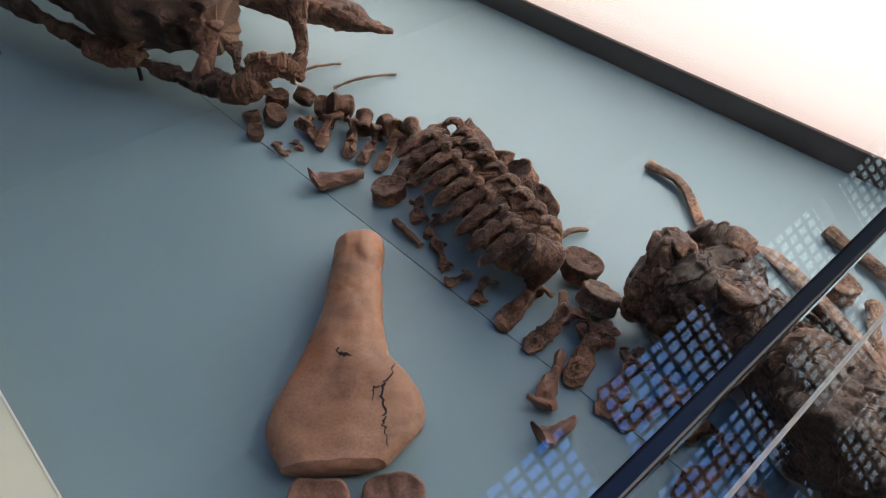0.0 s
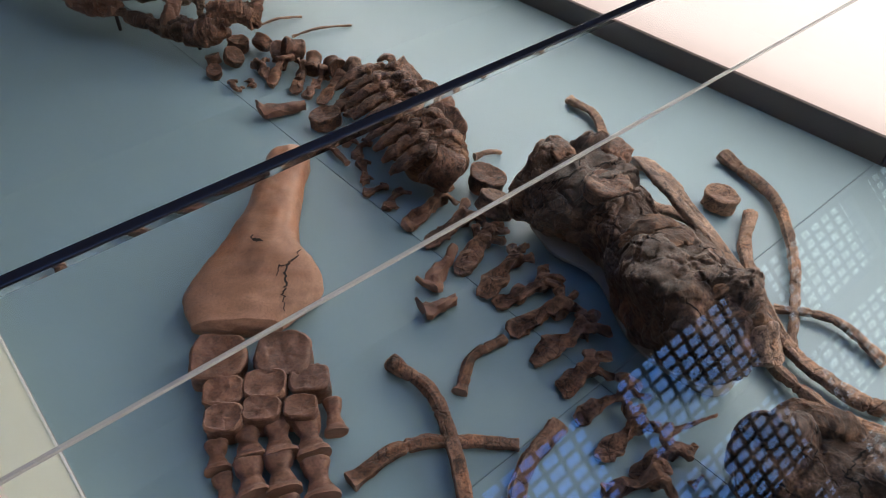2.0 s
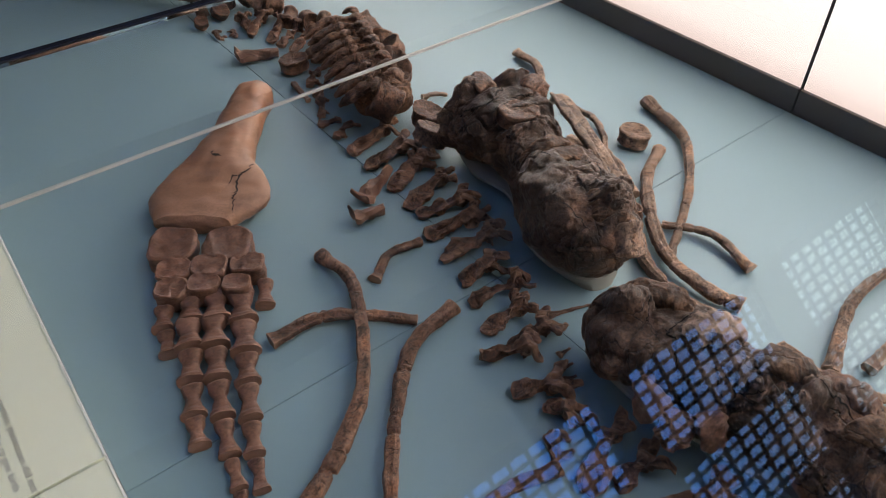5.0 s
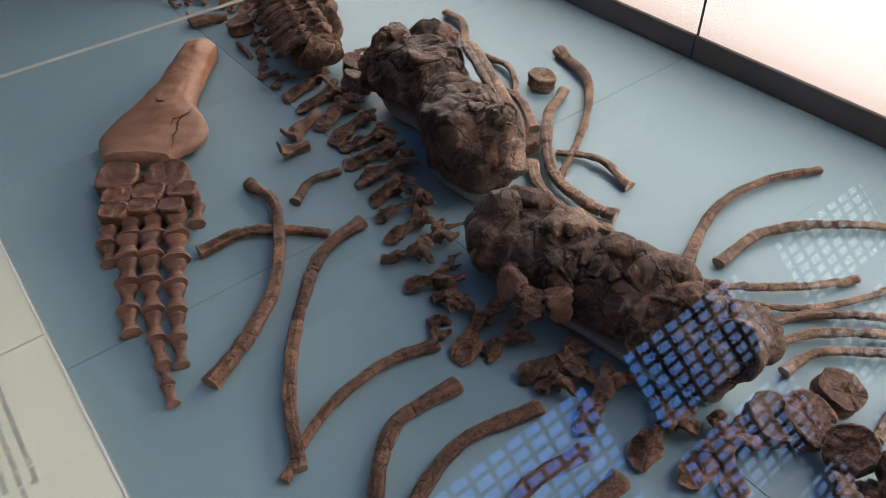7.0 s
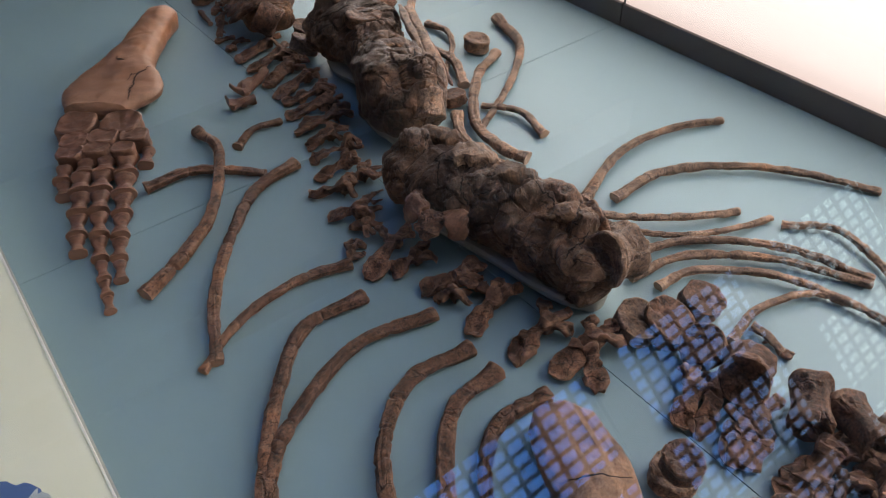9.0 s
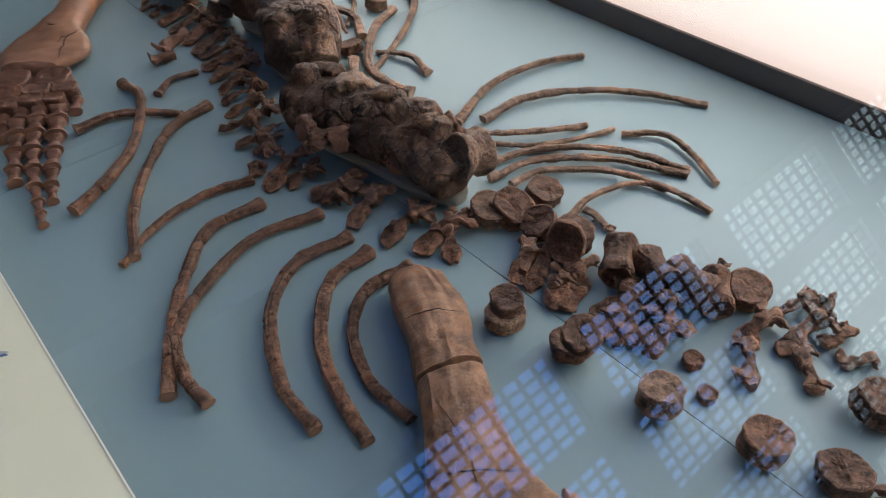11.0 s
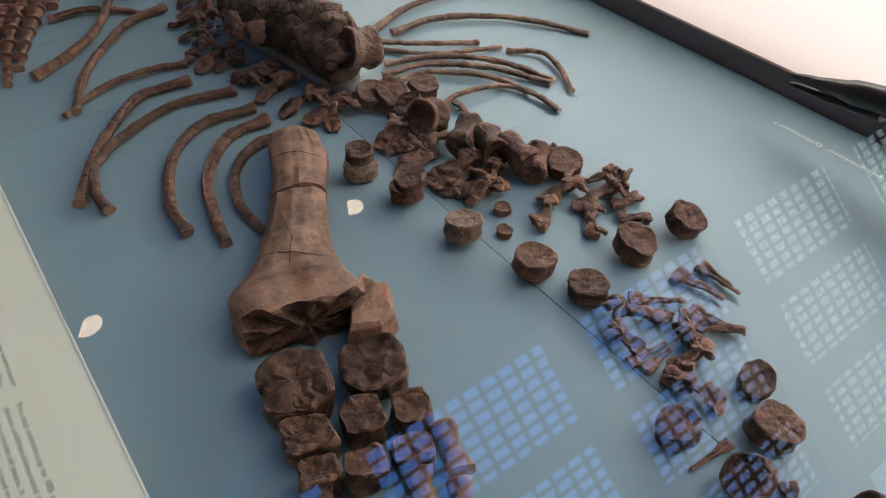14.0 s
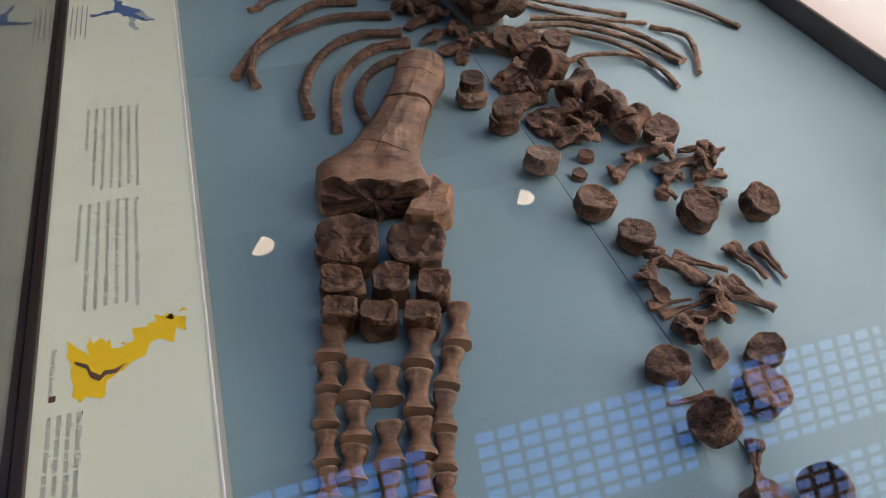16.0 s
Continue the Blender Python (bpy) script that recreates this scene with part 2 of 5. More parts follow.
class Shell:
    """Vertices and faces of one mesh, gathered piece by piece."""

    def __init__(self):
        self.v, self.f = [], []

    def grid(self, rings, close=True, caps=True):
        n0, k = len(self.v), len(rings[0])
        for r in rings:
            self.v += r
        for i in range(len(rings) - 1):
            for j in range(k if close else k - 1):
                a, b = n0 + i * k + j, n0 + i * k + (j + 1) % k
                self.f.append((a, b, b + k, a + k))
        if caps:
            for base, flip in ((n0, True), (n0 + (len(rings) - 1) * k, False)):
                c = sum((Vector(self.v[base + j]) for j in range(k)), Vector()) / k
                self.v.append(c)
                ci = len(self.v) - 1
                for j in range(k):
                    a, b = base + j, base + (j + 1) % k
                    self.f.append((b, a, ci) if flip else (a, b, ci))

    def tube(self, path, radii, segs=12, up=Vector((0, 0, 1)), power=2.0):
        """A tube along 3D points; radii are pairs (across, upright)."""
        rings = []
        n = len(path)
        for i, (p, (ra, rb)) in enumerate(zip(path, radii)):
            d = (path[min(i + 1, n - 1)] - path[max(i - 1, 0)]).normalized()
            side = d.cross(up)
            side = side.normalized() if side.length > 1e-6 else Vector((1, 0, 0))
            top = side.cross(d)
            ring = []
            for j in range(segs):
                a = -2 * math.pi * j / segs
                c, s = math.cos(a), math.sin(a)
                k = (abs(c) ** power + abs(s) ** power) ** (-1 / power)
                ring.append(p + side * ra * c * k + top * rb * s * k)
            rings.append(ring)
        self.grid(rings)

    def noise(self, amp, freq, seed):
        self.v = [rumple(p, 0, amp, freq, seed) for p in self.v]

    def crumble(self, amp, freq, seed):
        """Sharp broken steps, as on fractured rock."""
        out = []
        for p in self.v:
            q = Vector(p) * freq + Vector((seed * 5.1, seed * 2.3, 0))
            d, pts = noise.voronoi(q)
            cell = noise.cell_vector(pts[0] * 3.1)
            out.append(Vector(p) + amp * (cell - Vector((0.5, 0.5, 0.5))) * min(1, (d[1] - d[0]) * 4))
        self.v = out

    def normals(self):
        v = np.array([tuple(p) for p in self.v])
        out = np.zeros_like(v)
        for k in (3, 4):
            f = np.array([q for q in self.f if len(q) == k])
            if len(f):
                nn = np.cross(v[f[:, 2]] - v[f[:, 0]], v[f[:, k - 1]] - v[f[:, 1]] if k == 4 else v[f[:, 1]] - v[f[:, 0]])
                nn = nn if k == 4 else -nn
                for c in range(k):
                    np.add.at(out, f[:, c], nn)
        return out / (np.linalg.norm(out, axis=1, keepdims=True) + 1e-12)

    def fracture(self, amp, freqs, seed, joint=0.6):
        """Plates at odd heights with open joints between them, as on broken fossil."""
        nor = self.normals()
        out = []
        for p, d in zip(self.v, nor):
            p = Vector(p)
            w = p + 0.25 / freqs[0] * noise.noise_vector(p * freqs[0] * 1.4)
            off = 0.0
            for k, fr in enumerate(freqs):
                dist, pts = noise.voronoi(w * fr + Vector((seed * 1.37, seed * 0.71, 0)))
                edge = dist[1] - dist[0]
                off += 0.62 ** k * (0.7 * noise.cell(pts[0] * 7.7) * min(1, edge * 16) - joint * math.exp(-(edge / 0.055) ** 2) * (noise.noise(p * freqs[0] * 0.6 + Vector((seed, 5 * k, 0))) > -0.1))
            out.append(p + Vector(d) * amp * off + amp * 0.12 * noise.noise_vector(p * freqs[-1] * 1.6))
        self.v = out

    def rest(self, z=0.0005):
        low = min(p[2] for p in self.v)
        self.v = [Vector((p[0], p[1], p[2] - low + z)) for p in self.v]

    def thing(self, name, mat, label, category, group="", centre=None):
        c = centre or (sum((Vector(p) for p in self.v), Vector()) / len(self.v))
        c = Vector((c[0], c[1], 0)) if centre is None else Vector(centre)
        ob = new(name, mesh_from(name, [Vector(p) - c for p in self.v], self.f, mat))
        ob.location = c
        return tagged(ob, label, category, group)


def spline(pts, n):
    """Points spaced along a Catmull-Rom curve."""
    pts = [Vector(p) for p in pts]
    ext = [pts[0] * 2 - pts[1]] + pts + [pts[-1] * 2 - pts[-2]]
    out = []
    for i in range(n):
        u = i / (n - 1) * (len(pts) - 1)
        k = min(int(u), len(pts) - 2)
        s = u - k
        a, b, c, d = ext[k:k + 4]
        out.append(0.5 * ((2 * b) + (c - a) * s + (2 * a - 5 * b + 4 * c - d) * s * s + (3 * b - a - 3 * c + d) * s ** 3))
    return out


def lerp(stops, s):
    for (a, va), (b, vb) in zip(stops, stops[1:]):
        if s <= b:
            k = (s - a) / (b - a)
            k = k * k * (3 - 2 * k)
            return va + (vb - va) * k
    return stops[-1][1]


# ---- kinds of bone ----


def rib(pts, r0, r1, seed, mat=None):
    """A curved rib lying on the panel, flared a little at its broken ends."""
    mat = mat or BROWN
    rnd = random.Random(seed)
    length = sum((Vector(b) - Vector(a)).length for a, b in zip(pts, pts[1:]))
    n = max(18, int(length / 0.0026))
    base = spline([(x, y, 0) for x, y in pts], n)
    sh = Shell()
    rad, path = [], []
    breaks = [rnd.uniform(0.1, 0.9) for _ in range(max(1, int(length / 0.055)))]
    cut_at = [rnd.uniform(-0.5, 0.5) for _ in breaks]
    for i, p in enumerate(base):
        s = i / (n - 1)
        r = r0 + (r1 - r0) * s
        r *= 0.95 + 0.24 * math.exp(-(s / 0.05) ** 2) + 0.14 * math.exp(-((1 - s) / 0.04) ** 2) + 0.09 * noise.noise(Vector((s * 14, seed, 0)))
        rad.append((r, r * 0.8))
        path.append(p + Vector((0, 0, r * 0.8 + 0.004 * math.sin(math.pi * s))))
    sh.tube(path, rad, 24, power=2.5)
    # a deep groove and finer ones along the rib, and breaks across it
    main = rnd.uniform(0.6, 2.5)
    for q, p in enumerate(sh.v[:n * 24]):
        i, a = q // 24, 2 * math.pi * (q % 24) / 24
        s = i / (n - 1)
        k = 1 + 0.2 * noise.noise(Vector((2.6 * math.cos(a), 2.6 * math.sin(a), i * 0.03 + seed * 3.3)))
        k -= 0.2 * max(0, math.cos(-a - main - 0.5 * math.sin(4 * s + seed))) ** 24 * (0.5 + noise.noise(Vector((s * 6, seed * 1.7, 3))))
        for bs, ct in zip(breaks, cut_at):
            k -= 0.3 * math.exp(-(((s - bs) * length + ct * r0 * math.cos(a)) / 0.0013) ** 2)
        sh.v[q] = path[i] + (p - path[i]) * k
    sh.noise(0.0010, 60, seed)
    sh.fracture(0.0007, (45, 140), seed, 0.9)
    sh.rest()
    word = "pale brown" if mat is PALE else "dark brown"
    short = length < 0.09
    size = "thin" if r0 < 0.005 else "broad"
    return sh.thing("rib", mat, f"{'short' if short else 'long curved'} {size} {word} fossil rib on blue panel", "fossil rib", "ribs of the skeleton")


def centrum(at, r, h, tilt, seed, lift=0.0005, mat=None):
    """A vertebral body: drum with a waist, raised rims and dished faces."""
    rnd = random.Random(seed * 3 + 1)
    sh = Shell()
    prof = [(0.12, 0.10), (0.45, 0.05), (0.85, 0.0), (0.97, 0.05), (1.0, 0.14), (0.97, 0.3), (0.94, 0.5), (0.95, 0.7), (1.0, 0.86), (0.98, 0.96), (0.90, 1.0), (0.74, 0.96), (0.45, 0.90), (0.2, 0.88), (0.08, 0.83)]
    if tilt[0] > 60:
        prof[5:8] = [(0.86, 0.3), (0.78, 0.5), (0.85, 0.7)]
    prof = [q for a, c in zip(prof, prof[1:]) for q in (a, ((a[0] + c[0]) / 2, (a[1] + c[1]) / 2))] + [prof[-1]]
    segs = 56
    oval = 0.86 + 0.12 * rnd.random()
    notch = rnd.random() * 6.28
    rings = []
    for q, z in prof:
        ring = []
        for j in range(segs):
            a = 2 * math.pi * j / segs
            k = q * r * (1 - 0.09 * math.exp(-((math.cos(a - notch) - 1) / 0.15) ** 2) * (q > 0.4))
            ring.append(Vector((k * math.cos(a), k * oval * math.sin(a), z * h)))
        rings.append(ring)
    sh.grid(rings)
    sh.noise(0.085 * r, 1.2 / r, seed)
    sh.noise(0.02 * r, 5 / r, seed + 5)
    sh.fracture(0.04 * r, (1.1 / r, 3.6 / r), seed, 1.2)
    turn = pose(0, 0, 0, 0, 0, tilt[1]) @ pose(0, 0, 0, 0, tilt[0], rnd.random() * 360)
    sh.v = [turn @ (Vector(p) - Vector((0, 0, h / 2))) + Vector((at[0], at[1], 0)) for p in sh.v]
    sh.rest(lift)
    m = mat or (BROWN if rnd.random() < 0.75 else PALE)
    state = "tipped on its side" if tilt[0] > 50 else ("leaning" if tilt[0] > 18 else "lying flat")
    size = "large" if r > 0.03 else "small"
    return sh.thing("vertebra", m, f"{size} brown drum-shaped fossil vertebra with dished face, {state}", "fossil vertebra", "vertebrae of the skeleton")


def blade(sh, pts, width, thick, n=16, segs=18):
    """A flat tapering plate of bone along 3D points; width and thick are lerp stops of half sizes."""
    path = spline(pts, n)
    sh.tube(path, [(lerp(width, i / (n - 1)), lerp(thick, i / (n - 1))) for i in range(n)], segs, power=4.5)


def arch(a, b, w, seed, spread=3):
    """A neural arch: a flat spatula of a spine, a knobbly base, and wings that stand out at its back."""
    rnd = random.Random(seed * 5 + 2)
    A, B = Vector((*a, 0)), Vector((*b, 0))
    d = (B - A).normalized()
    side = Vector((-d.y, d.x, 0))
    L = (B - A).length
    w = min(w, 0.62 * L + 0.004, 0.3 * L + 0.0105)
    z = Vector((0, 0, 1))
    sh = Shell()
    lean = rnd.uniform(-0.15, 0.15) * w
    blade(sh, [A + d * 0.02 * L + z * 0.017, A + d * 0.5 * L + side * lean + z * 0.013, B + side * lean * 2 + z * 0.007],
          [(0, 0.27 * w), (0.25, 0.27 * w), (0.62, 0.48 * w), (0.88, 0.46 * w), (1, 0.24 * w)], [(0, 0.006), (0.4, 0.0036), (1, 0.0026)])
    # body of the arch
    blade(sh, [A - d * 0.34 * w + z * 0.013, A + z * 0.015, A + d * 0.34 * w + z * 0.014],
          [(0, 0.2 * w), (0.4, 0.36 * w), (1, 0.24 * w)], [(0, 0.006), (0.5, 0.011), (1, 0.007)], 10)
    for k in range(max(2, spread)):
        sgn = (1, -1, rnd.choice((1, -1)))[k]
        back = -rnd.uniform(0.35, 0.7) if k < 2 else -rnd.uniform(0.8, 1.0)
        out = rnd.uniform(0.5, 0.72) if k < 2 else rnd.uniform(0.1, 0.3)
        o = A + side * sgn * 0.14 * w + z * 0.014
        m = A + side * sgn * out * 0.65 * w + d * back * 0.35 * w + z * rnd.uniform(0.016, 0.022)
        e = A + side * sgn * out * 1.3 * w + d * back * w * 1.15 + z * rnd.uniform(0.010, 0.021)
        blade(sh, [o, m, e], [(0, 0.22 * w), (0.45, 0.16 * w), (0.85, 0.25 * w), (1, 0.17 * w)], [(0, 0.006), (0.5, 0.0038), (1, 0.003)], 10, 14)
    sh.noise(0.0018, 60, seed)
    sh.fracture(0.0016, (60, 130), seed)
    sh.crumble(0.0065, 75, seed)
    sh.rest()
    return sh.thing("neural_arch", BROWN, "dark brown broken neural arch fossil with a flat spine", "fossil bone", "neural arches of the skeleton")


def phalanx(a, b, w, seed, which=""):
    """A paddle or finger bone: waisted spool with square ends."""
    A, B = Vector((*a, 0)), Vector((*b, 0))
    sh = Shell()
    n = 22
    path, rad = [], []
    for i in range(n):
        s = i / (n - 1)
        k = lerp([(0, 0.82), (0.05, 0.95), (0.16, 0.86), (0.48, 0.58), (0.78, 0.78), (0.93, 1.05), (1, 1.06)], s)
        path.append(A.lerp(B, 0.045 + 0.885 * s) + Vector((0, 0, w * 0.35)))
        rad.append((w * 0.5 * k, w * 0.36 * k))
    sh.tube(path, rad, 22, power=2.6)
    sh.noise(0.05 * w, 1.6 / w, seed)
    sh.noise(0.02 * w, 5 / w, seed + 3)
    if not which:
        rnd = random.Random(seed)
        sh = Shell()
        d = (B - A).normalized()
        side = Vector((-d.y, d.x, 0)) * rnd.choice((1, -1))
        up = Vector((0, 0, w * 0.3))
        blade(sh, [A + up, A.lerp(B, 0.5) + side * w * 0.1 + up * 1.3, B + up * 0.8],
              [(0, 0.3 * w), (0.12, 0.42 * w), (0.5, rnd.uniform(0.2, 0.3) * w), (0.85, rnd.uniform(0.36, 0.5) * w), (1, 0.28 * w)], [(0, 0.26 * w), (0.5, 0.2 * w), (1, 0.22 * w)])
        for at in (0.12, 0.85):
            o = A.lerp(B, at) + up
            sgn = rnd.choice((1, -1))
            blade(sh, [o, o + side * sgn * w * 0.4 + up * 0.2, o + side * sgn * w * 0.75 + d * w * rnd.uniform(-0.3, 0.3) - up * 0.2],
                  [(0, 0.28 * w), (0.6, 0.2 * w), (1, 0.12 * w)], [(0, 0.2 * w), (1, 0.13 * w)], 10, 14)
        sh.fracture(0.08 * w, (1.2 / w, 3 / w), seed)
        sh.crumble(0.3 * w, 1.5 / w, seed)
    else:
        sh.fracture(0.018 * w, (1.8 / w, 6 / w), seed, 0.2)
    sh.rest()
    if which:
        mat, label = (TOE, "reddish brown spool-shaped paddle bone in the front flipper") if which == "front" else (HIND, "brown spool-shaped paddle bone in the hind flipper")
        return sh.thing("phalanx", mat, label, "fossil bone", f"finger bones of the {which} flipper")
    return sh.thing("small_bone", BROWN, "small waisted brown fossil bone on the blue panel", "fossil bone", "small loose bones")


def chevron(a, b, w, seed):
    """A slim tail bone, forked and flared at one end."""
    A, B = Vector((*a, 0)), Vector((*b, 0))
    d = (B - A).normalized()
    side = Vector((-d.y, d.x, 0))
    sh = Shell()
    n = 22
    for off in (0.28, -0.28):
        path, rad = [], []
        for i in range(n):
            s = i / (n - 1)
            path.append(A.lerp(B, s) + side * w * off * (1.1 - s) + Vector((0, 0, w * 0.3)))
            k = lerp([(0, 0.42), (0.1, 0.46), (0.35, 0.2), (0.8, 0.15), (1, 0.2)], s)
            rad.append((w * k, w * k * 0.75))
        sh.tube(path, rad, 14)
    sh.noise(0.08 * w, 1.5 / w, seed)
    sh.crumble(0.16 * w, 2.2 / w, seed)
    sh.rest()
    return sh.thing("chevron_bone", BROWN, "slim dark brown fossil tail bone with a flared end", "fossil bone", "chevron bones of the tail")


def wedge(a, b, w, seed):
    """A flat three-cornered bone with one drawn-out horn."""
    A, B = Vector((*a, 0)), Vector((*b, 0))
    d = (B - A).normalized()
    side = Vector((-d.y, d.x, 0))
    sh = Shell()
    n = 12
    path, rad = [], []
    for i in range(n):
        s = i / (n - 1)
        k = lerp([(0, 0.18), (0.3, 0.26), (0.7, 0.42), (0.92, 0.55), (1, 0.4)], s)
        path.append(A.lerp(B, s) + Vector((0, 0, 0.008)))
        rad.append((w * k, 0.007))
    sh.tube(path, rad, 12, power=2.6)
    e = B - side * w * 0.9 + d * w * 0.1
    sh.tube([B - d * w * 0.15 + Vector((0, 0, 0.008)), B.lerp(e, 0.5) + Vector((0, 0, 0.012)), e + Vector((0, 0, 0.016))], [(w * 0.3, 0.007), (w * 0.17, 0.006), (w * 0.04, 0.003)], 10)
    sh.noise(0.0035, 50, seed)
    sh.fracture(0.002, (60, 150), seed)
    sh.rest()
    return sh.thing("plate_bone", TOE, "flat three-cornered reddish brown fossil bone with a horn", "fossil bone", "small loose bones")


def podial(c, w, l, ang, th, seed, which):
    """A wrist or ankle bone: thick rounded slab with slightly dished faces."""
    sh = Shell()
    segs = 52
    prof = [(0.3, 0.0), (0.88, 0.0), (0.96, 0.08), (0.97, 0.35), (0.95, 0.6), (1.0, 0.84), (0.97, 0.95), (0.88, 1.0), (0.7, 0.965), (0.45, 0.945), (0.25, 0.95)]
    w, l = w * 1.07, l * 1.07
    sq = 4.4 if which == "hind" else 3.4
    prof = [q for a, c in zip(prof, prof[1:]) for q in (a, ((a[0] + c[0]) / 2, (a[1] + c[1]) / 2))] + [(0.1, 0.93)]
    rings = []
    for q, z in prof:
        ring = []
        for j in range(segs):
            a = 2 * math.pi * j / segs
            co, si = math.cos(a), math.sin(a)
            k = (abs(co) ** sq + abs(si) ** sq) ** (-1 / sq) * (1 - 0.06 * (which == "hind") * math.exp(-(math.sin(1.5 * a + seed) / 0.2) ** 2))
            ring.append(Vector((q * k * co * w / 2, q * k * si * l / 2, z * th)))
        rings.append(ring)
    sh.grid(rings)
    sh.noise(0.05 * w, 1.1 / w, seed)
    sh.noise(0.015 * w, 4 / w, seed + 2)
    turn = pose(c[0], c[1], 0, 0, 0, ang)
    sh.v = [turn @ Vector(p) for p in sh.v]
    if which == "hind":
        sh.noise(0.0024 * (w / 0.04), 70, seed + 5)
        sh.fracture(0.0017, (38, 105), seed)
    else:
        sh.fracture(0.0012, (50, 160), seed, 0.2)
    sh.rest()
    mat, label = (TOE, "flat rounded reddish brown wrist bone of the front flipper") if which == "front" else (ANKLE, "thick squarish brown ankle bone of the hind flipper")
    return sh.thing("podial_bone", mat, label, "fossil bone", f"wrist and ankle bones of the {which} flipper")


def broken_end(s, co, si, slant, seed):
    """How far the broken far end of a limb bone juts out: fuller on one side, undercut on the other."""
    if slant == 0:
        return 0.0
    b = min(1.0, max(0.0, (s - 0.78) / 0.19)) ** 1.5
    near, far, low = 0.5 - 0.5 * co, 0.5 + 0.5 * co, 0.5 - 0.5 * si
    torn = noise.noise(Vector((4 * co, 4 * si, seed))) * 0.010 + noise.noise(Vector((13 * co, 13 * si, seed))) * 0.006
    return b * (slant * (0.9 * low * near ** 0.7 - 0.7 * far ** 2 - 0.4 * low * far ** 2) + torn)


def flowing(stops, s):
    """A value between stops, rounded over so that no stop shows."""
    total = 0.0
    for k in range(-4, 5):
        u = s + 0.011 * k
        u = min(max(u, stops[0][0]), stops[-1][0])
        for (a, va), (b, vb) in zip(stops, stops[1:]):
            if u <= b:
                total += va + (vb - va) * (u - a) / (b - a)
                break
    return total / 9


def limb(A, B, left, right, thick, seed, cut, groove=0.03, slant=0.0, boxy=2.4):
    """An upper limb bone between its two edges (offsets along the axis A to B), cut to a stretch of its length."""
    A, B = Vector((*A, 0)), Vector((*B, 0))
    d = (B - A).normalized()
    side = Vector((-d.y, d.x, 0))
    sh = Shell()
    n, segs = 90, 64
    rings = []
    for i in range(n):
        s = cut[0] + (cut[1] - cut[0]) * i / (n - 1)
        l, r, t = flowing(left, s), flowing(right, s), flowing(thick, s)
        o = A + (B - A) * s + side * (l + r) / 2
        ring = []
        for j in range(segs):
            a = 2 * math.pi * j / segs
            co, si = math.cos(a), math.sin(a)
            bx = boxy + (2.6 * max(0, s - 0.82) / 0.16 if slant else 0)
            k = (abs(co) ** bx + abs(si) ** bx) ** (-1 / bx)
            g = 1 + groove * noise.noise(Vector((5 * co, 5 * si, s * 1.6 + seed))) + groove * 0.6 * noise.noise(Vector((13 * co, 13 * si, s * 3 + seed)))
            ring.append(o + side * (r - l) / 2 * co * k * (1 + (g - 1) * 0.4) + Vector((0, 0, t / 2 * si * k * g + t / 2)) + d * broken_end(s, co, si, slant, seed))
        rings.append(ring)
    end = sum(rings[-1], Vector()) / segs
    for k in (0.93, 0.85, 0.75, 0.63, 0.5, 0.36, 0.2):
        deep = -0.005 * (1 - k * k)
        rings.append([end + (p - end) * k - d * (deep + (0.007 if slant else 0.001) * noise.noise(p * 60 + Vector((seed, k * 4, 0)))) for p in rings[n - 1]])
    sh.grid(rings)
    sh.noise(0.0022, 22, seed)
    sh.noise(0.0009, 90, seed + 4)
    return sh


def crack(root, tree, pts, width, seed, mat):
    """A dark crack: a ragged ribbon laid over the surface of a bone."""
    rnd = random.Random(seed)
    n = max(6, 8 * (len(pts) - 1))
    line = []
    for i in range(n):
        u = i / (n - 1) * (len(pts) - 1)
        k = min(int(u), len(pts) - 2)
        p = Vector((*pts[k], 0)).lerp(Vector((*pts[k + 1], 0)), u - k)
        line.append(p + Vector((rnd.uniform(-1, 1), rnd.uniform(-1, 1), 0)) * width * 0.9)
    sh = Shell()
    rings = []
    for i, p in enumerate(line):
        d = (line[min(i + 1, n - 1)] - line[max(i - 1, 0)]).normalized()
        side = Vector((-d.y, d.x, 0))
        w = width * (0.25 + 0.75 * math.sin(math.pi * (i + 0.3) / n)) * rnd.uniform(0.5, 1.2)
        ring = []
        for c in (-1, 1):
            q = p + side * w * c * 0.5
            hit = tree.ray_cast(Vector((q.x, q.y, 1)), Vector((0, 0, -1)))[0]
            if hit is None:
                break
            ring.append(hit + Vector((0, 0, 0.0004)))
        if len(ring) == 2:
            rings.append([ring[0], ring[1], ring[1] - Vector((0, 0, 0.003)), ring[0] - Vector((0, 0, 0.003))])
    if len(rings) < 3:
        return
    sh.grid(rings)
    ob = new("crack", mesh_from("crack", [Vector(p) - root.location for p in sh.v], sh.f, mat, False))
    ob.parent = root
    tagged(ob, "dark open crack")


# ---- the hall ----


def structure(name, bm, mat, label):
    return tagged(part(name, bm, mat), label, name.split("_")[0], "", "structure")


structure("floor", box(-9, 9, -5, 12, -0.95, -0.85), FLOORM, "brown stone floor of the museum hall")
structure("wall_west", box(-9.2, -9, -5.2, 12.2, -0.95, 9), STONE, "warm grey stone wall of the hall")
structure("wall_east", box(9, 9.2, -5.2, 12.2, -0.95, 9), STONE, "warm grey stone wall of the hall")
structure("wall_south", box(-9, 9, -5.2, -5, -0.95, 9), STONE, "warm grey stone wall of the hall")
structure("wall_north", box(-9, 9, 12, 12.2, -0.95, 9), STONE, "warm grey stone wall of the hall")
structure("ceiling_aisle", box(-9, -2.2, -5, 12, 6.0, 6.2), ROOFM, "dark timber ceiling over the aisle")

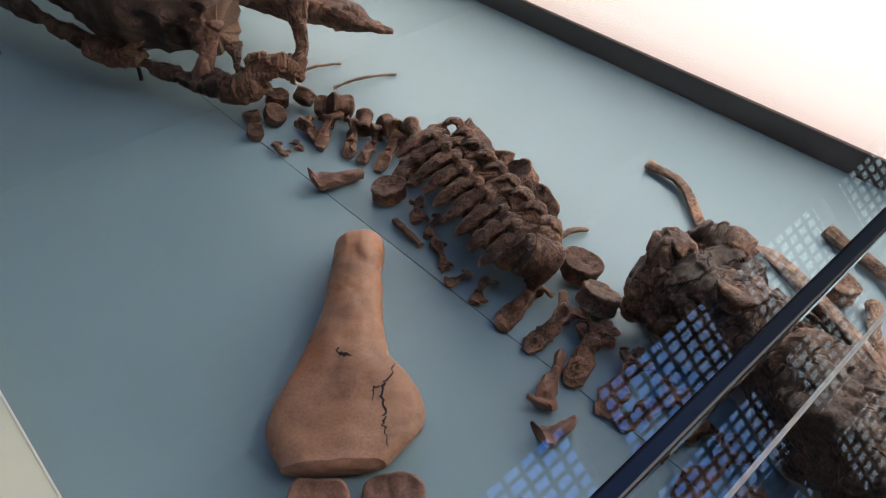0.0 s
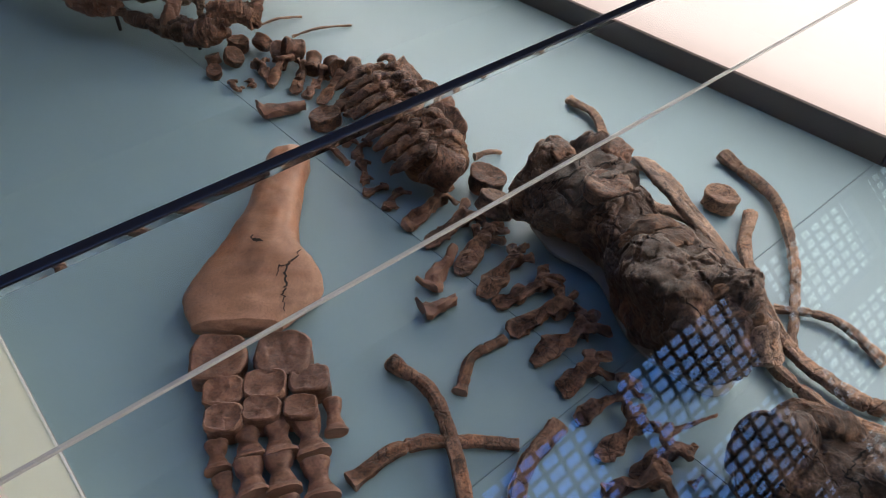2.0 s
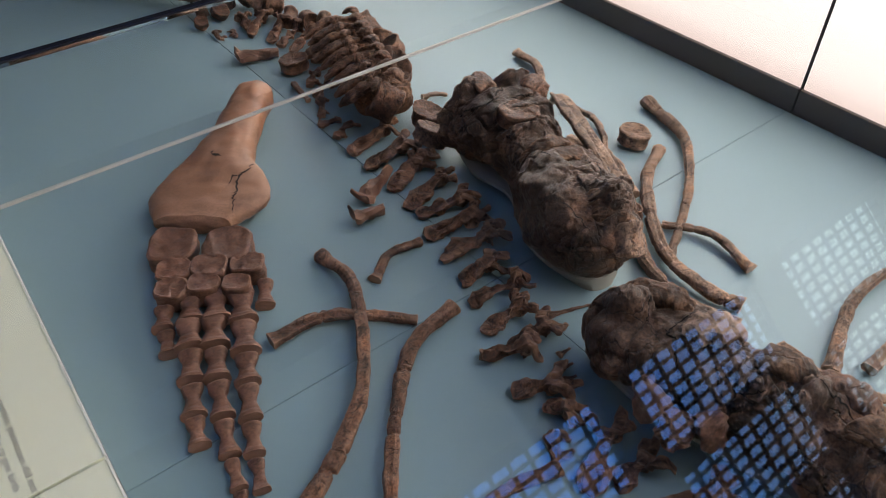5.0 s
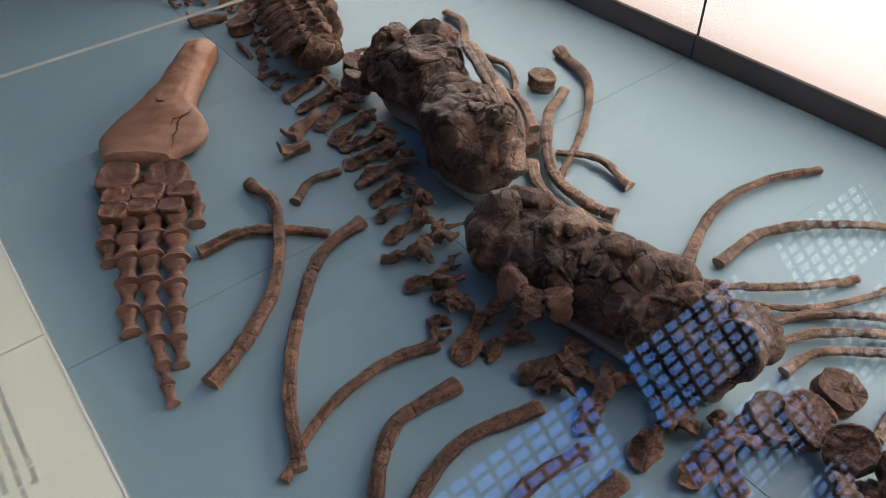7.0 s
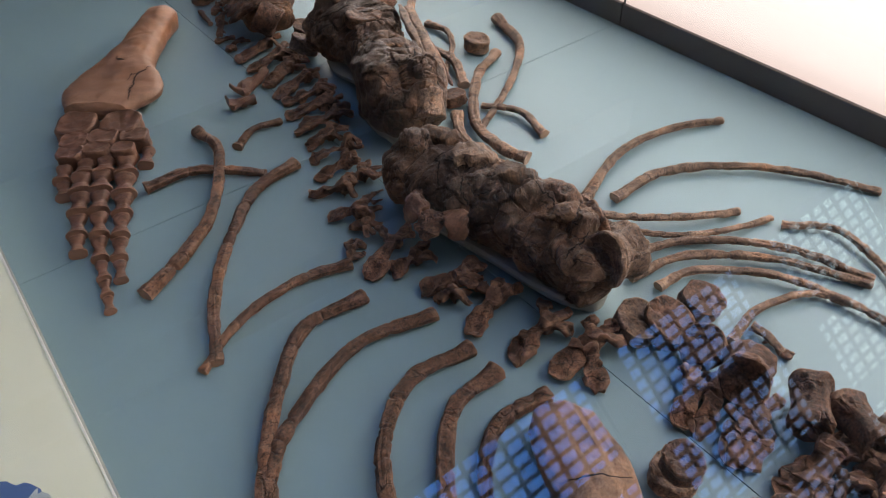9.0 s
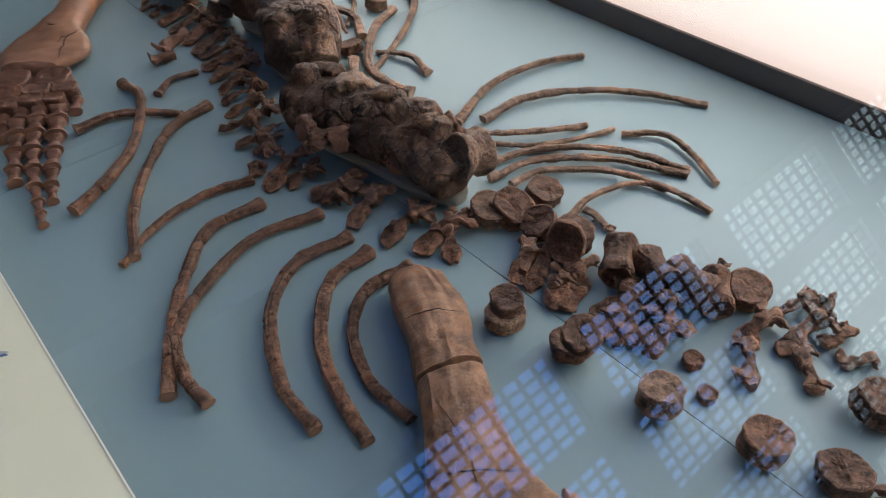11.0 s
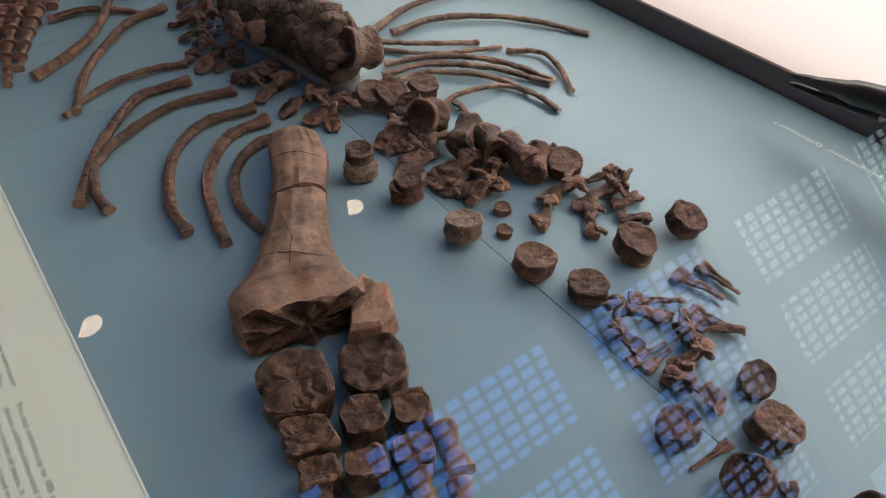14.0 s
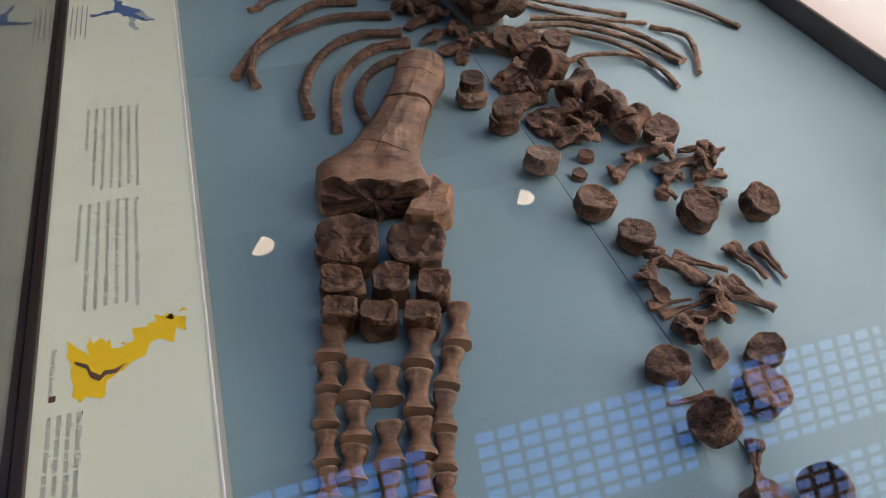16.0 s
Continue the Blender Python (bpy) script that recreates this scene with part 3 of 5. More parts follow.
# pitched glazed roof: u runs up the slope from its foot, v along the hall
SLOPE = Matrix.Translation((-2.18, 0, 6.2)) @ Matrix.Rotation(-math.atan(0.82), 4, "Y")
U_BAYS = [(0.0, 0.93), (1.16, 2.09), (2.32, 3.25), (3.48, 4.41)]
V_BAYS = [(-3.5, -1.4), (-0.95, 1.15), (1.6, 3.85), (4.3, 6.38), (6.92, 9.08), (9.5, 11.6)]


def slope_box(u0, u1, v0, v1, w0, w1):
    b = box(u0, u1, v0, v1, w0, w1)
    bmesh.ops.transform(b, matrix=SLOPE, verts=b.verts)
    return b


roof = tagged(new("roof"), "pitched glazed hall roof with dark timber rafters", "roof", "", "structure")
for u0, u1 in [(-0.2, 0.0)] + [(a[1], b[0]) for a, b in zip(U_BAYS, U_BAYS[1:])] + [(4.41, 5.2)]:
    part("purlin", slope_box(u0, u1, -5, 12, -0.1, 0.12), ROOFM, roof)
for v0, v1 in [(-5, -3.5)] + [(a[1], b[0]) for a, b in zip(V_BAYS, V_BAYS[1:])] + [(11.6, 12)]:
    for u0, u1 in U_BAYS:
        part("rafter", slope_box(u0, u1, v0, v1, -0.1, 0.12), ROOFM, roof)
structure("backdrop_sky", slope_box(-0.2, 5.2, -5, 12, 0.5, 0.52), SKYM, "bright blue daylight sky above the roof")


def skylight(u0, u1, v0, v1):
    win = tagged(new("skylight"), "roof window with a dark grid of glazing bars", "skylight", "skylights in the roof")
    n, k = 7, max(3, round((v1 - v0) / 0.235))
    for i in range(n + 1):
        u = u0 + (u1 - u0) * i / n
        part("glazing_bar", slope_box(u - 0.014, u + 0.014, v0, v1, -0.02, 0.02), ROOFM, win)
    for j in range(k + 1):
        v = v0 + (v1 - v0) * j / k
        part("cross_bar", slope_box(u0, u1, v - 0.019, v + 0.019, -0.018, 0.018), ROOFM, win)


for ub in U_BAYS[:3]:
    for vb in V_BAYS[1:6]:
        skylight(*ub, *vb)


# unseen far roof slope, added with an opening to hold a fill lamp
east = tagged(new("added_roof_slope"), "added unseen roof slope with an opening for the fill lamp", "roof", "", "structure")
EAST = Matrix.Translation((1.84, 0, 9.46)) @ Matrix.Rotation(math.atan(0.45), 4, "Y")
for u0, u1, v0, v1 in ((0, 0.3, -5, 12), (4.1, 7.9, -5, 12), (0.3, 4.1, -5, 1.9), (0.3, 4.1, 11.3, 12)):
    b = box(u0, u1, v0, v1, -0.1, 0.12)
    bmesh.ops.transform(b, matrix=EAST, verts=b.verts)
    part("roof_slab", b, ROOFM, east)
# large lamp added out of view to brighten the skeleton from above
fill_lamp = bpy.data.lights.new("added_roof_lamp", "AREA")
fill_lamp.shape, fill_lamp.size, fill_lamp.size_y, fill_lamp.energy, fill_lamp.color = "RECTANGLE", 3.7, 9.2, FILL, (1.0, 0.93, 0.84)
new("added_roof_lamp", fill_lamp).matrix_world = EAST @ Matrix.Translation((2.2, 6.6, 0.0))
# unseen beam, added to block the spotlights from one end of the case
part("spot_blocker", box(-2.4, -1.77, -1.2, 3.4, 2.62, 2.9, 0.01), ROOFM, roof)


def ceiling_spot(x, y, z, turn):
    lamp = tagged(new("ceiling_spot"), "dark spotlight hanging from the hall ceiling, lit warm white", "spotlight", "ceiling spotlights")
    lamp.matrix_world = Matrix.Translation((x, y, z))
    b = bmesh.new()
    bmesh.ops.create_cone(b, cap_ends=False, segments=32, radius1=0.155, radius2=0.14, depth=0.22)
    part("housing", b, STEEL, lamp).location = (0, 0, 0.1)
    b = bmesh.new()
    bmesh.ops.create_cone(b, cap_ends=True, segments=12, radius1=0.012, radius2=0.012, depth=6.0 - z - 0.2)
    part("stem", b, STEEL, lamp).location = (0, 0, 0.2 + (6.0 - z - 0.2) / 2)
    # half-moon look is put into the lens shape: a disc cut off straight
    b = bmesh.new()
    pts = [(0.13 * math.cos(a), 0.13 * math.sin(a)) for a in [radians(-110 + 220 * i / 24) for i in range(25)]]
    vs = [b.verts.new((px, py, 0)) for px, py in pts]
    b.faces.new(vs)
    lens = part("lens", b, SPOTM, lamp, "glowing warm white lens")
    lens.rotation_euler = (0, 0, radians(turn))


ceiling_spot(-4.06, 0.07, 5.08, 60)
ceiling_spot(-4.33, 2.91, 5.35, 60)

# ---- the display case ----
CASE_X0, CASE_X1 = -2.4, 2.6
plinth = tagged(new("case_plinth"), "dark boarded plinth under the glass display case", "plinth", "", "structure")
part("body", box(CASE_X0, CASE_X1, -0.19, 1.0, -0.77, -0.013), PLINTH, plinth)
part("kick_board", box(CASE_X0 + 0.05, CASE_X1 - 0.05, -0.14, 0.95, -0.85, -0.77), BLACK, plinth)

panel = tagged(new("panel"), "blue grey painted display panel in four boards with fine joints", "panel", "", "structure")
for x0, x1 in ((CASE_X0, -0.0323), (-0.0317, CASE_X1)):
    for y0, y1 in ((-0.03, 0.4027), (0.4033, 0.9315)):
        part("board", box(x0, x1, y0, y1, -0.012, 0.0, 0.0006), BLUE, panel)

rail = tagged(new("rail"), "dark bronze skirting rail between panel and light wall", "rail", "", "structure")
for x0, x1 in ((CASE_X0, -0.0262), (-0.0242, CASE_X1)):
    part("rail_length", box(x0, x1, 0.932, 0.975, -0.012, 0.036, 0.0015), RAILM, rail)

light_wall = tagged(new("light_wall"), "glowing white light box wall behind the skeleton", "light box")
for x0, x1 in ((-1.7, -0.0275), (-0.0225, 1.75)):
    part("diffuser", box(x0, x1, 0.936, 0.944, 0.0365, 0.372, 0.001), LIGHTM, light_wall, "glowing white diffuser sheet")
part("joint_strip", box(-0.0275, -0.0225, 0.938, 0.942, 0.0365, 0.372), STEEL, light_wall, "dark strip in the joint")
# added ends, out of view: the glow stops here to cut light from the sides
for x0, x1 in ((CASE_X0, -1.702), (1.752, CASE_X1)):
    part("unseen_end_panel", box(x0, x1, 0.936, 0.944, 0.0365, 0.372, 0.001), PLINTH, light_wall, "dark panel added out of view to stop the glow")
part("back_box", box(CASE_X0, CASE_X1, 0.945, 1.0, 0.0365, 0.40), PLINTH, light_wall)

# front strip with the printed boards
front_frame = tagged(part("front_frame", box(CASE_X0, CASE_X1, -0.168, -0.1455, -0.012, 0.0585, 0.002), WOODB), "dark brown frame along the front of the case", "frame", "", "structure")
BOARD_Z = 0.053


def label_board(x0, x1):
    ob = tagged(new("label_board"), "cream printed information board with dark text", "information board", "information boards of the case")
    ob.rotation_euler = (0, 0, -0.0125)
    part("sheet", box(x0, x1, -0.145, 0.0005, BOARD_Z - 0.006, BOARD_Z, 0.0008), CREAM, ob)
    # lit edge painted pale, the shaded side below it painted grey
    part("edge_strip", box(x0, x1, 0.0007, 0.0022, BOARD_Z - 0.006, BOARD_Z + 0.0006), EDGE, ob, "edge strip with its lit rim painted pale")
    part("side", box(x0, x1, -0.003, 0.0014, 0.0004, BOARD_Z - 0.0064), FILLET, ob, "side board with its shade painted grey")
    part("core", box(x0 + 0.01, x1 - 0.01, -0.12, -0.0032, 0.0004, BOARD_Z - 0.0064), FILLET, ob)
    return ob


board_neck = label_board(CASE_X0, -0.0332)
board_body = label_board(-0.0308, CASE_X1)


def writing(text, x, y, size, mat, parent, z=BOARD_Z + 0.0003, turn=0.0, fit=None):
    """Printed writing; fit is the true length of the line in metres."""
    cu = bpy.data.curves.new("writing", "FONT")
    cu.body, cu.size, cu.offset = text, size, -0.006 * size
    cu.materials.append(mat)
    ob = new("writing", cu)
    ob.parent = parent
    ob.location, ob.rotation_euler = (x, y + (0.0125 * x if parent.name.startswith("label") else 0), z), (0, 0, radians(turn))
    if fit:
        wide = 0.385 * size * len(text)
        ob.scale = (fit / wide, 1, 1)
    return ob


def paragraph(lines, x, y, pitch, size, length, parent, mat=None):
    longest = max(len(s) for s in lines)
    for i, s in enumerate(lines):
        writing(s, x, y - i * pitch, size, mat or INK, parent, fit=length * len(s) / longest)


writing("The Oxford Clay", 0.514, -0.0485, 0.0115, TITLE, board_body, fit=0.082)
paragraph(["The two plesiosaurs on display were found", "in mudrock belonging to the Oxford Clay", "Formation. Despite its name, this rock unit", "is not just found in Oxford. It extends in a", "band across England from Yorkshire in the", "north, through Peterborough, and down", "to Dorset in the south."],
          0.519, -0.0610, 0.0089, 0.0066, 0.156, board_body)
paragraph(["The clay reaches up to 185 metres thick in", "places, and has been used to make bricks", "for hundreds of years. It is famous for its", "beautifully preserved marine reptiles, but", "a huge variety of other animals have been", "discovered including sharks, fish and even", "the occasional dinosaur."],
          0.698, -0.0655, 0.0089, 0.0066, 0.150, board_body)
writing("Oxford Clay Formation", 0.888, -0.1345, 0.0058, INK, board_body, fit=0.045)
part("map_key", box(0.937, 0.943, -0.1225, -0.1175, BOARD_Z, BOARD_Z + 0.0003), INKBROWN, board_body)
paragraph(["The Oxford Clay formed at the bottom of a", "shallow sea in the Middle to Late Jurassic,", "million years ago, when the area that is now", "was much closer to the Equator."], 0.957, -0.1130, 0.0072, 0.0068, 0.125, board_body)
paragraph(["This short-necked plesiosaur's long", "narrow jaws and conical teeth are similar", "to those of modern river dolphins", "and crocodiles."], -0.018, -0.0500, 0.0105, 0.0080, 0.150, board_body)
paragraph(["Unlike most reptiles, plesiosaurs did not lay", "eggs. They had the ability to give birth", "to live young in the water."], -0.185, -0.0500, 0.0105, 0.0080, 0.160, board_neck)
writing("in the open ocean", -0.340, -0.0440, 0.0170, TITLE, board_neck, fit=0.125)
paragraph(["from the land"], -0.315, -0.0560, 0.0105, 0.0080, 0.060, board_neck)


def outline(name, pts, mat, parent, z, rough=0.0, seed=1):
    """A flat printed shape with a ragged outline."""
    b = bmesh.new()
    rnd = random.Random(seed)
    vs = []
    for (ax, ay), (bx, by) in zip(pts, pts[1:] + pts[:1]):
        for k in range(4):
            s = k / 4
            vs.append(b.verts.new((ax + (bx - ax) * s + rnd.uniform(-rough, rough), ay + (by - ay) * s + rnd.uniform(-rough, rough) + 0.0125 * ax, z)))
    f = b.faces.new(vs)
    if f.normal.z < 0:
        f.normal_flip()
    r = bmesh.ops.extrude_face_region(b, geom=b.faces[:])
    bmesh.ops.translate(b, verts=[v for v in r["geom"] if isinstance(v, bmesh.types.BMVert)], vec=(0, 0, 0.0002))
    bmesh.ops.triangulate(b, faces=b.faces[:])
    return part(name, b, mat, parent)


Z1 = BOARD_Z + 0.0001
outline("map_island", [(0.880, -0.026), (0.896, -0.027), (0.889, -0.035), (0.907, -0.037), (0.899, -0.049), (0.901, -0.056), (0.914, -0.061), (0.918, -0.072), (0.924, -0.077), (0.929, -0.085), (0.934, -0.092), (0.946, -0.091), (0.950, -0.095), (0.944, -0.106), (0.949, -0.111), (0.941, -0.117), (0.932, -0.116), (0.919, -0.119), (0.909, -0.118), (0.897, -0.123), (0.894, -0.121), (0.881, -0.123), (0.886, -0.118), (0.896, -0.111), (0.901, -0.105), (0.892, -0.107), (0.882, -0.105), (0.890, -0.102), (0.885, -0.096), (0.891, -0.092), (0.889, -0.088), (0.900, -0.087), (0.901, -0.080), (0.898, -0.075), (0.895, -0.069), (0.882, -0.071), (0.882, -0.065), (0.883, -0.060), (0.879, -0.056), (0.879, -0.051), (0.869, -0.052), (0.875, -0.046), (0.872, -0.041), (0.877, -0.034)], YELLOW, board_body, Z1, 0.0007, 3)
outline("map_islet", [(0.868, -0.028), (0.872, -0.024), (0.873, -0.032)], YELLOW, board_body, Z1, 0.0008, 4)
outline("map_islet", [(0.872, -0.038), (0.880, -0.036), (0.877, -0.043)], YELLOW, board_body, Z1, 0.0008, 5)
outline("map_islet", [(0.894, -0.079), (0.897, -0.076), (0.897, -0.081)], YELLOW, board_body, Z1, 0.0006, 6)
outline("map_band", [(0.918, -0.075), (0.923, -0.085), (0.922, -0.093), (0.926, -0.096), (0.920, -0.103), (0.912, -0.106), (0.906, -0.116), (0.909, -0.116), (0.916, -0.107), (0.926, -0.104), (0.932, -0.097), (0.927, -0.092), (0.927, -0.084)], INKBROWN, board_body, Z1 + 0.0003, 0.0002, 7)


def printed_reptile(x, y, s, parent, turn):
    """A painted long-necked sea reptile, as a flat print."""
    def put(pts):
        c, q = math.cos(radians(turn)), math.sin(radians(turn))
        return [(x + s * (a * c - b * q), y + s * (a * q + b * c)) for a, b in pts]
    outline("printed_body", put([(-1.0, 0.25), (-0.6, 0.1), (-0.2, 0.12), (0.15, 0.2), (0.5, 0.1), (0.9, 0.12), (0.6, -0.08), (0.3, -0.2), (-0.1, -0.2), (-0.5, -0.02), (-0.95, 0.15)]), INKBLUE, parent, Z1, 0.004, 11)
    outline("printed_belly", put([(0.3, 0.17), (0.55, 0.12), (0.88, 0.11), (0.6, 0.0), (0.3, -0.02)]), INKPALE, parent, Z1 + 0.0003, 0.003, 12)
    outline("printed_flipper", put([(-0.15, -0.15), (-0.05, -0.18), (-0.15, -0.5), (-0.3, -0.75), (-0.36, -0.7), (-0.3, -0.45)]), INKBLUE, parent, Z1 + 0.0003, 0.003, 13)
    outline("printed_flipper", put([(0.35, -0.15), (0.5, -0.12), (0.75, -0.3), (1.0, -0.36), (0.95, -0.42), (0.65, -0.4)]), INKPALE, parent, Z1 + 0.0003, 0.003, 14)


printed_reptile(0.262, -0.066, 0.064, board_body, 33)
for i in range(4):
    part("print_bar", box(0.235, 0.335 - 0.012 * (i % 2), -0.118 - 0.0065 * i, -0.1165 - 0.0065 * i, Z1, Z1 + 0.0002), FILLET, board_body)

# white lettering on the far edge of the blue panel, to be read from across the case
panel_line = tagged(new("panel_lettering"), "line of small white lettering on the blue panel", "lettering")
writing("the short-necked plesiosaur (pliosaur)", 1.075, 0.868, 0.0125, WHITEINK, panel_line, z=0.0006, turn=180, fit=0.275)


def glass_sheet(name, x0, x1, y0, y1, z0, z1, label):
    ob = tagged(part(name, box(x0, x1, y0, y1, z0, z1), GLASS), label, "glass pane", "glass panes of the case")
    ob.visible_shadow = False
    return ob


GLASS_Z = 0.363
glass_sheet("top_glass", CASE_X0, -0.0475, -0.170, 0.95, GLASS_Z, GLASS_Z + 0.006, "clear glass lid of the display case")
glass_sheet("top_glass", -0.0405, CASE_X1, -0.170, 0.95, GLASS_Z, GLASS_Z + 0.006, "clear glass lid of the display case")
glass_sheet("front_glass", CASE_X0, CASE_X1, -0.160, -0.154, 0.0595, GLASS_Z - 0.001, "clear upright glass front of the display case")
gasket = tagged(part("gasket", box(-0.0472, -0.0408, -0.170, 0.95, GLASS_Z - 0.0005, GLASS_Z + 0.0068, 0.001), GASKET), "black rubber gasket in the joint of the glass lid", "gasket")
# bar in place of a glass fin's lower edge, its brightness painted on
tagged(part("glass_fin_edge", box(-0.0300, -0.0278, -0.1535, 0.9355, 0.2926, 0.2944, 0.0004), EDGEGLASS), "thin pale bar standing in for a glass fin's bright edge", "rod")

# ---- the skeleton ----

# front paddle
podial((-0.268, 0.147), 0.047, 0.051, 52.2, 0.024, 1, "front")
podial((-0.232, 0.194), 0.050, 0.047, 52.5, 0.024, 2, "front")
podial((-0.230, 0.132), 0.036, 0.029, 53.4, 0.024, 3, "front")
podial((-0.213, 0.164), 0.036, 0.030, 52.3, 0.024, 4, "front")
podial((-0.194, 0.198), 0.033, 0.030, 54.1, 0.024, 5, "front")
podial((-0.205, 0.119), 0.031, 0.026, 52.1, 0.024, 6, "front")
podial((-0.192, 0.148), 0.030, 0.025, 52.4, 0.024, 7, "front")
podial((-0.173, 0.175), 0.027, 0.024, 52.0, 0.024, 8, "front")
phalanx((-0.198, 0.106), (-0.170, 0.093), 0.0210, 9, "front")
phalanx((-0.169, 0.095), (-0.138, 0.085), 0.0183, 10, "front")
phalanx((-0.173, 0.205), (-0.138, 0.186), 0.0187, 11, "front")
phalanx((-0.194, 0.132), (-0.160, 0.118), 0.0267, 12, "front")
phalanx((-0.184, 0.155), (-0.146, 0.138), 0.0268, 13, "front")
phalanx((-0.168, 0.174), (-0.129, 0.159), 0.0268, 14, "front")
phalanx((-0.165, 0.117), (-0.129, 0.103), 0.0272, 15, "front")
phalanx((-0.129, 0.103), (-0.093, 0.088), 0.0243, 16, "front")
phalanx((-0.093, 0.088), (-0.058, 0.075), 0.0215, 17, "front")
phalanx((-0.058, 0.075), (-0.027, 0.066), 0.0189, 18, "front")
phalanx((-0.154, 0.139), (-0.117, 0.123), 0.0273, 19, "front")
phalanx((-0.117, 0.123), (-0.081, 0.108), 0.0243, 20, "front")
phalanx((-0.081, 0.108), (-0.041, 0.094), 0.0216, 21, "front")
phalanx((-0.041, 0.094), (-0.003, 0.082), 0.0189, 22, "front")
phalanx((-0.003, 0.082), (0.028, 0.075), 0.0146, 23, "front")
phalanx((0.028, 0.075), (0.053, 0.069), 0.0133, 24, "front")
phalanx((0.053, 0.069), (0.077, 0.064), 0.0122, 25, "front")
phalanx((-0.130, 0.158), (-0.093, 0.143), 0.0271, 26, "front")
phalanx((-0.093, 0.143), (-0.060, 0.128), 0.0242, 27, "front")
phalanx((-0.060, 0.128), (-0.024, 0.112), 0.0215, 28, "front")
phalanx((-0.024, 0.112), (0.009, 0.099), 0.0188, 29, "front")
phalanx((0.009, 0.099), (0.041, 0.088), 0.0146, 30, "front")

# hind paddle
podial((0.799, 0.134), 0.057, 0.059, 73.0, 0.032, 31, "hind")
podial((0.823, 0.200), 0.054, 0.054, 74.1, 0.032, 32, "hind")
podial((0.851, 0.117), 0.042, 0.033, 73.5, 0.032, 33, "hind")
podial((0.863, 0.163), 0.036, 0.036, 73.9, 0.032, 34, "hind")
podial((0.881, 0.201), 0.032, 0.033, 73.1, 0.032, 35, "hind")
podial((0.887, 0.107), 0.033, 0.025, 73.6, 0.032, 36, "hind")
podial((0.903, 0.141), 0.032, 0.026, 73.1, 0.032, 37, "hind")
podial((0.914, 0.179), 0.034, 0.024, 72.6, 0.032, 38, "hind")
phalanx((0.893, 0.099), (0.932, 0.088), 0.0283, 39, "hind")
phalanx((0.934, 0.086), (0.962, 0.079), 0.0229, 40, "hind")
phalanx((0.966, 0.078), (0.997, 0.071), 0.0221, 41, "hind")
phalanx((1.000, 0.070), (1.032, 0.064), 0.0212, 42, "hind")
phalanx((1.034, 0.064), (1.064, 0.059), 0.0204, 43, "hind")
phalanx((0.938, 0.110), (0.979, 0.099), 0.0272, 44, "hind")
phalanx((0.982, 0.100), (1.021, 0.091), 0.0258, 45, "hind")
phalanx((1.022, 0.090), (1.055, 0.079), 0.0247, 46, "hind")
phalanx((0.954, 0.134), (0.990, 0.126), 0.0270, 47, "hind")
phalanx((1.007, 0.122), (1.050, 0.112), 0.0254, 48, "hind")
phalanx((1.051, 0.111), (1.087, 0.102), 0.0203, 49, "hind")
phalanx((0.921, 0.178), (0.962, 0.161), 0.0283, 50, "hind")
phalanx((0.964, 0.161), (1.010, 0.147), 0.0269, 51, "hind")
phalanx((1.012, 0.147), (1.050, 0.139), 0.0255, 52, "hind")
phalanx((1.052, 0.139), (1.086, 0.130), 0.0205, 53, "hind")
phalanx((0.898, 0.221), (0.950, 0.203), 0.0248, 54, "hind")
phalanx((0.949, 0.199), (0.990, 0.179), 0.0235, 55, "hind")
phalanx((0.992, 0.177), (1.030, 0.163), 0.0223, 56, "hind")
phalanx((1.032, 0.164), (1.064, 0.153), 0.0212, 57, "hind")
phalanx((1.066, 0.153), (1.095, 0.145), 0.0203, 58, "hind")

# ribs beside the front paddle
rib([(-0.172, 0.270), (-0.108, 0.272), (-0.007, 0.218), (0.044, 0.163), (0.078, 0.100)], 0.0067, 0.0079, 59)
rib([(-0.096, 0.169), (-0.093, 0.221), (-0.064, 0.263), (-0.033, 0.298)], 0.0078, 0.0052, 60)
rib([(-0.024, 0.336), (-0.007, 0.273), (0.051, 0.212), (0.129, 0.154), (0.205, 0.120)], 0.0078, 0.0064, 61)
rib([(0.172, 0.292), (0.161, 0.244), (0.166, 0.184), (0.184, 0.138), (0.205, 0.105)], 0.0065, 0.0047, 62)
rib([(0.222, 0.276), (0.222, 0.205), (0.283, 0.141), (0.347, 0.095), (0.406, 0.062)], 0.0074, 0.0074, 63)
rib([(0.287, 0.317), (0.272, 0.234), (0.307, 0.148), (0.347, 0.100), (0.398, 0.084), (0.440, 0.086)], 0.0069, 0.0069, 64)
rib([(0.344, 0.317), (0.339, 0.247), (0.386, 0.186), (0.467, 0.148), (0.530, 0.143)], 0.0076, 0.0070, 65)
rib([(0.380, 0.318), (0.387, 0.261), (0.439, 0.210), (0.502, 0.183), (0.571, 0.170)], 0.0086, 0.0069, 66)
rib([(0.426, 0.337), (0.423, 0.281), (0.461, 0.234), (0.520, 0.211), (0.578, 0.213)], 0.0074, 0.0063, 67)
rib([(-0.105, 0.296), (-0.126, 0.330), (-0.125, 0.370)], 0.0060, 0.0053, 68)

# ribs on the wall side
rib([(-0.378, 0.743), (-0.324, 0.735), (-0.261, 0.685)], 0.0071, 0.0064, 69, PALE)
rib([(-0.223, 0.694), (-0.178, 0.699), (-0.133, 0.673), (-0.084, 0.621)], 0.0062, 0.0041, 70, PALE)
rib([(-0.161, 0.788), (-0.072, 0.756), (0.001, 0.675), (0.062, 0.567)], 0.0084, 0.0046, 71, PALE)
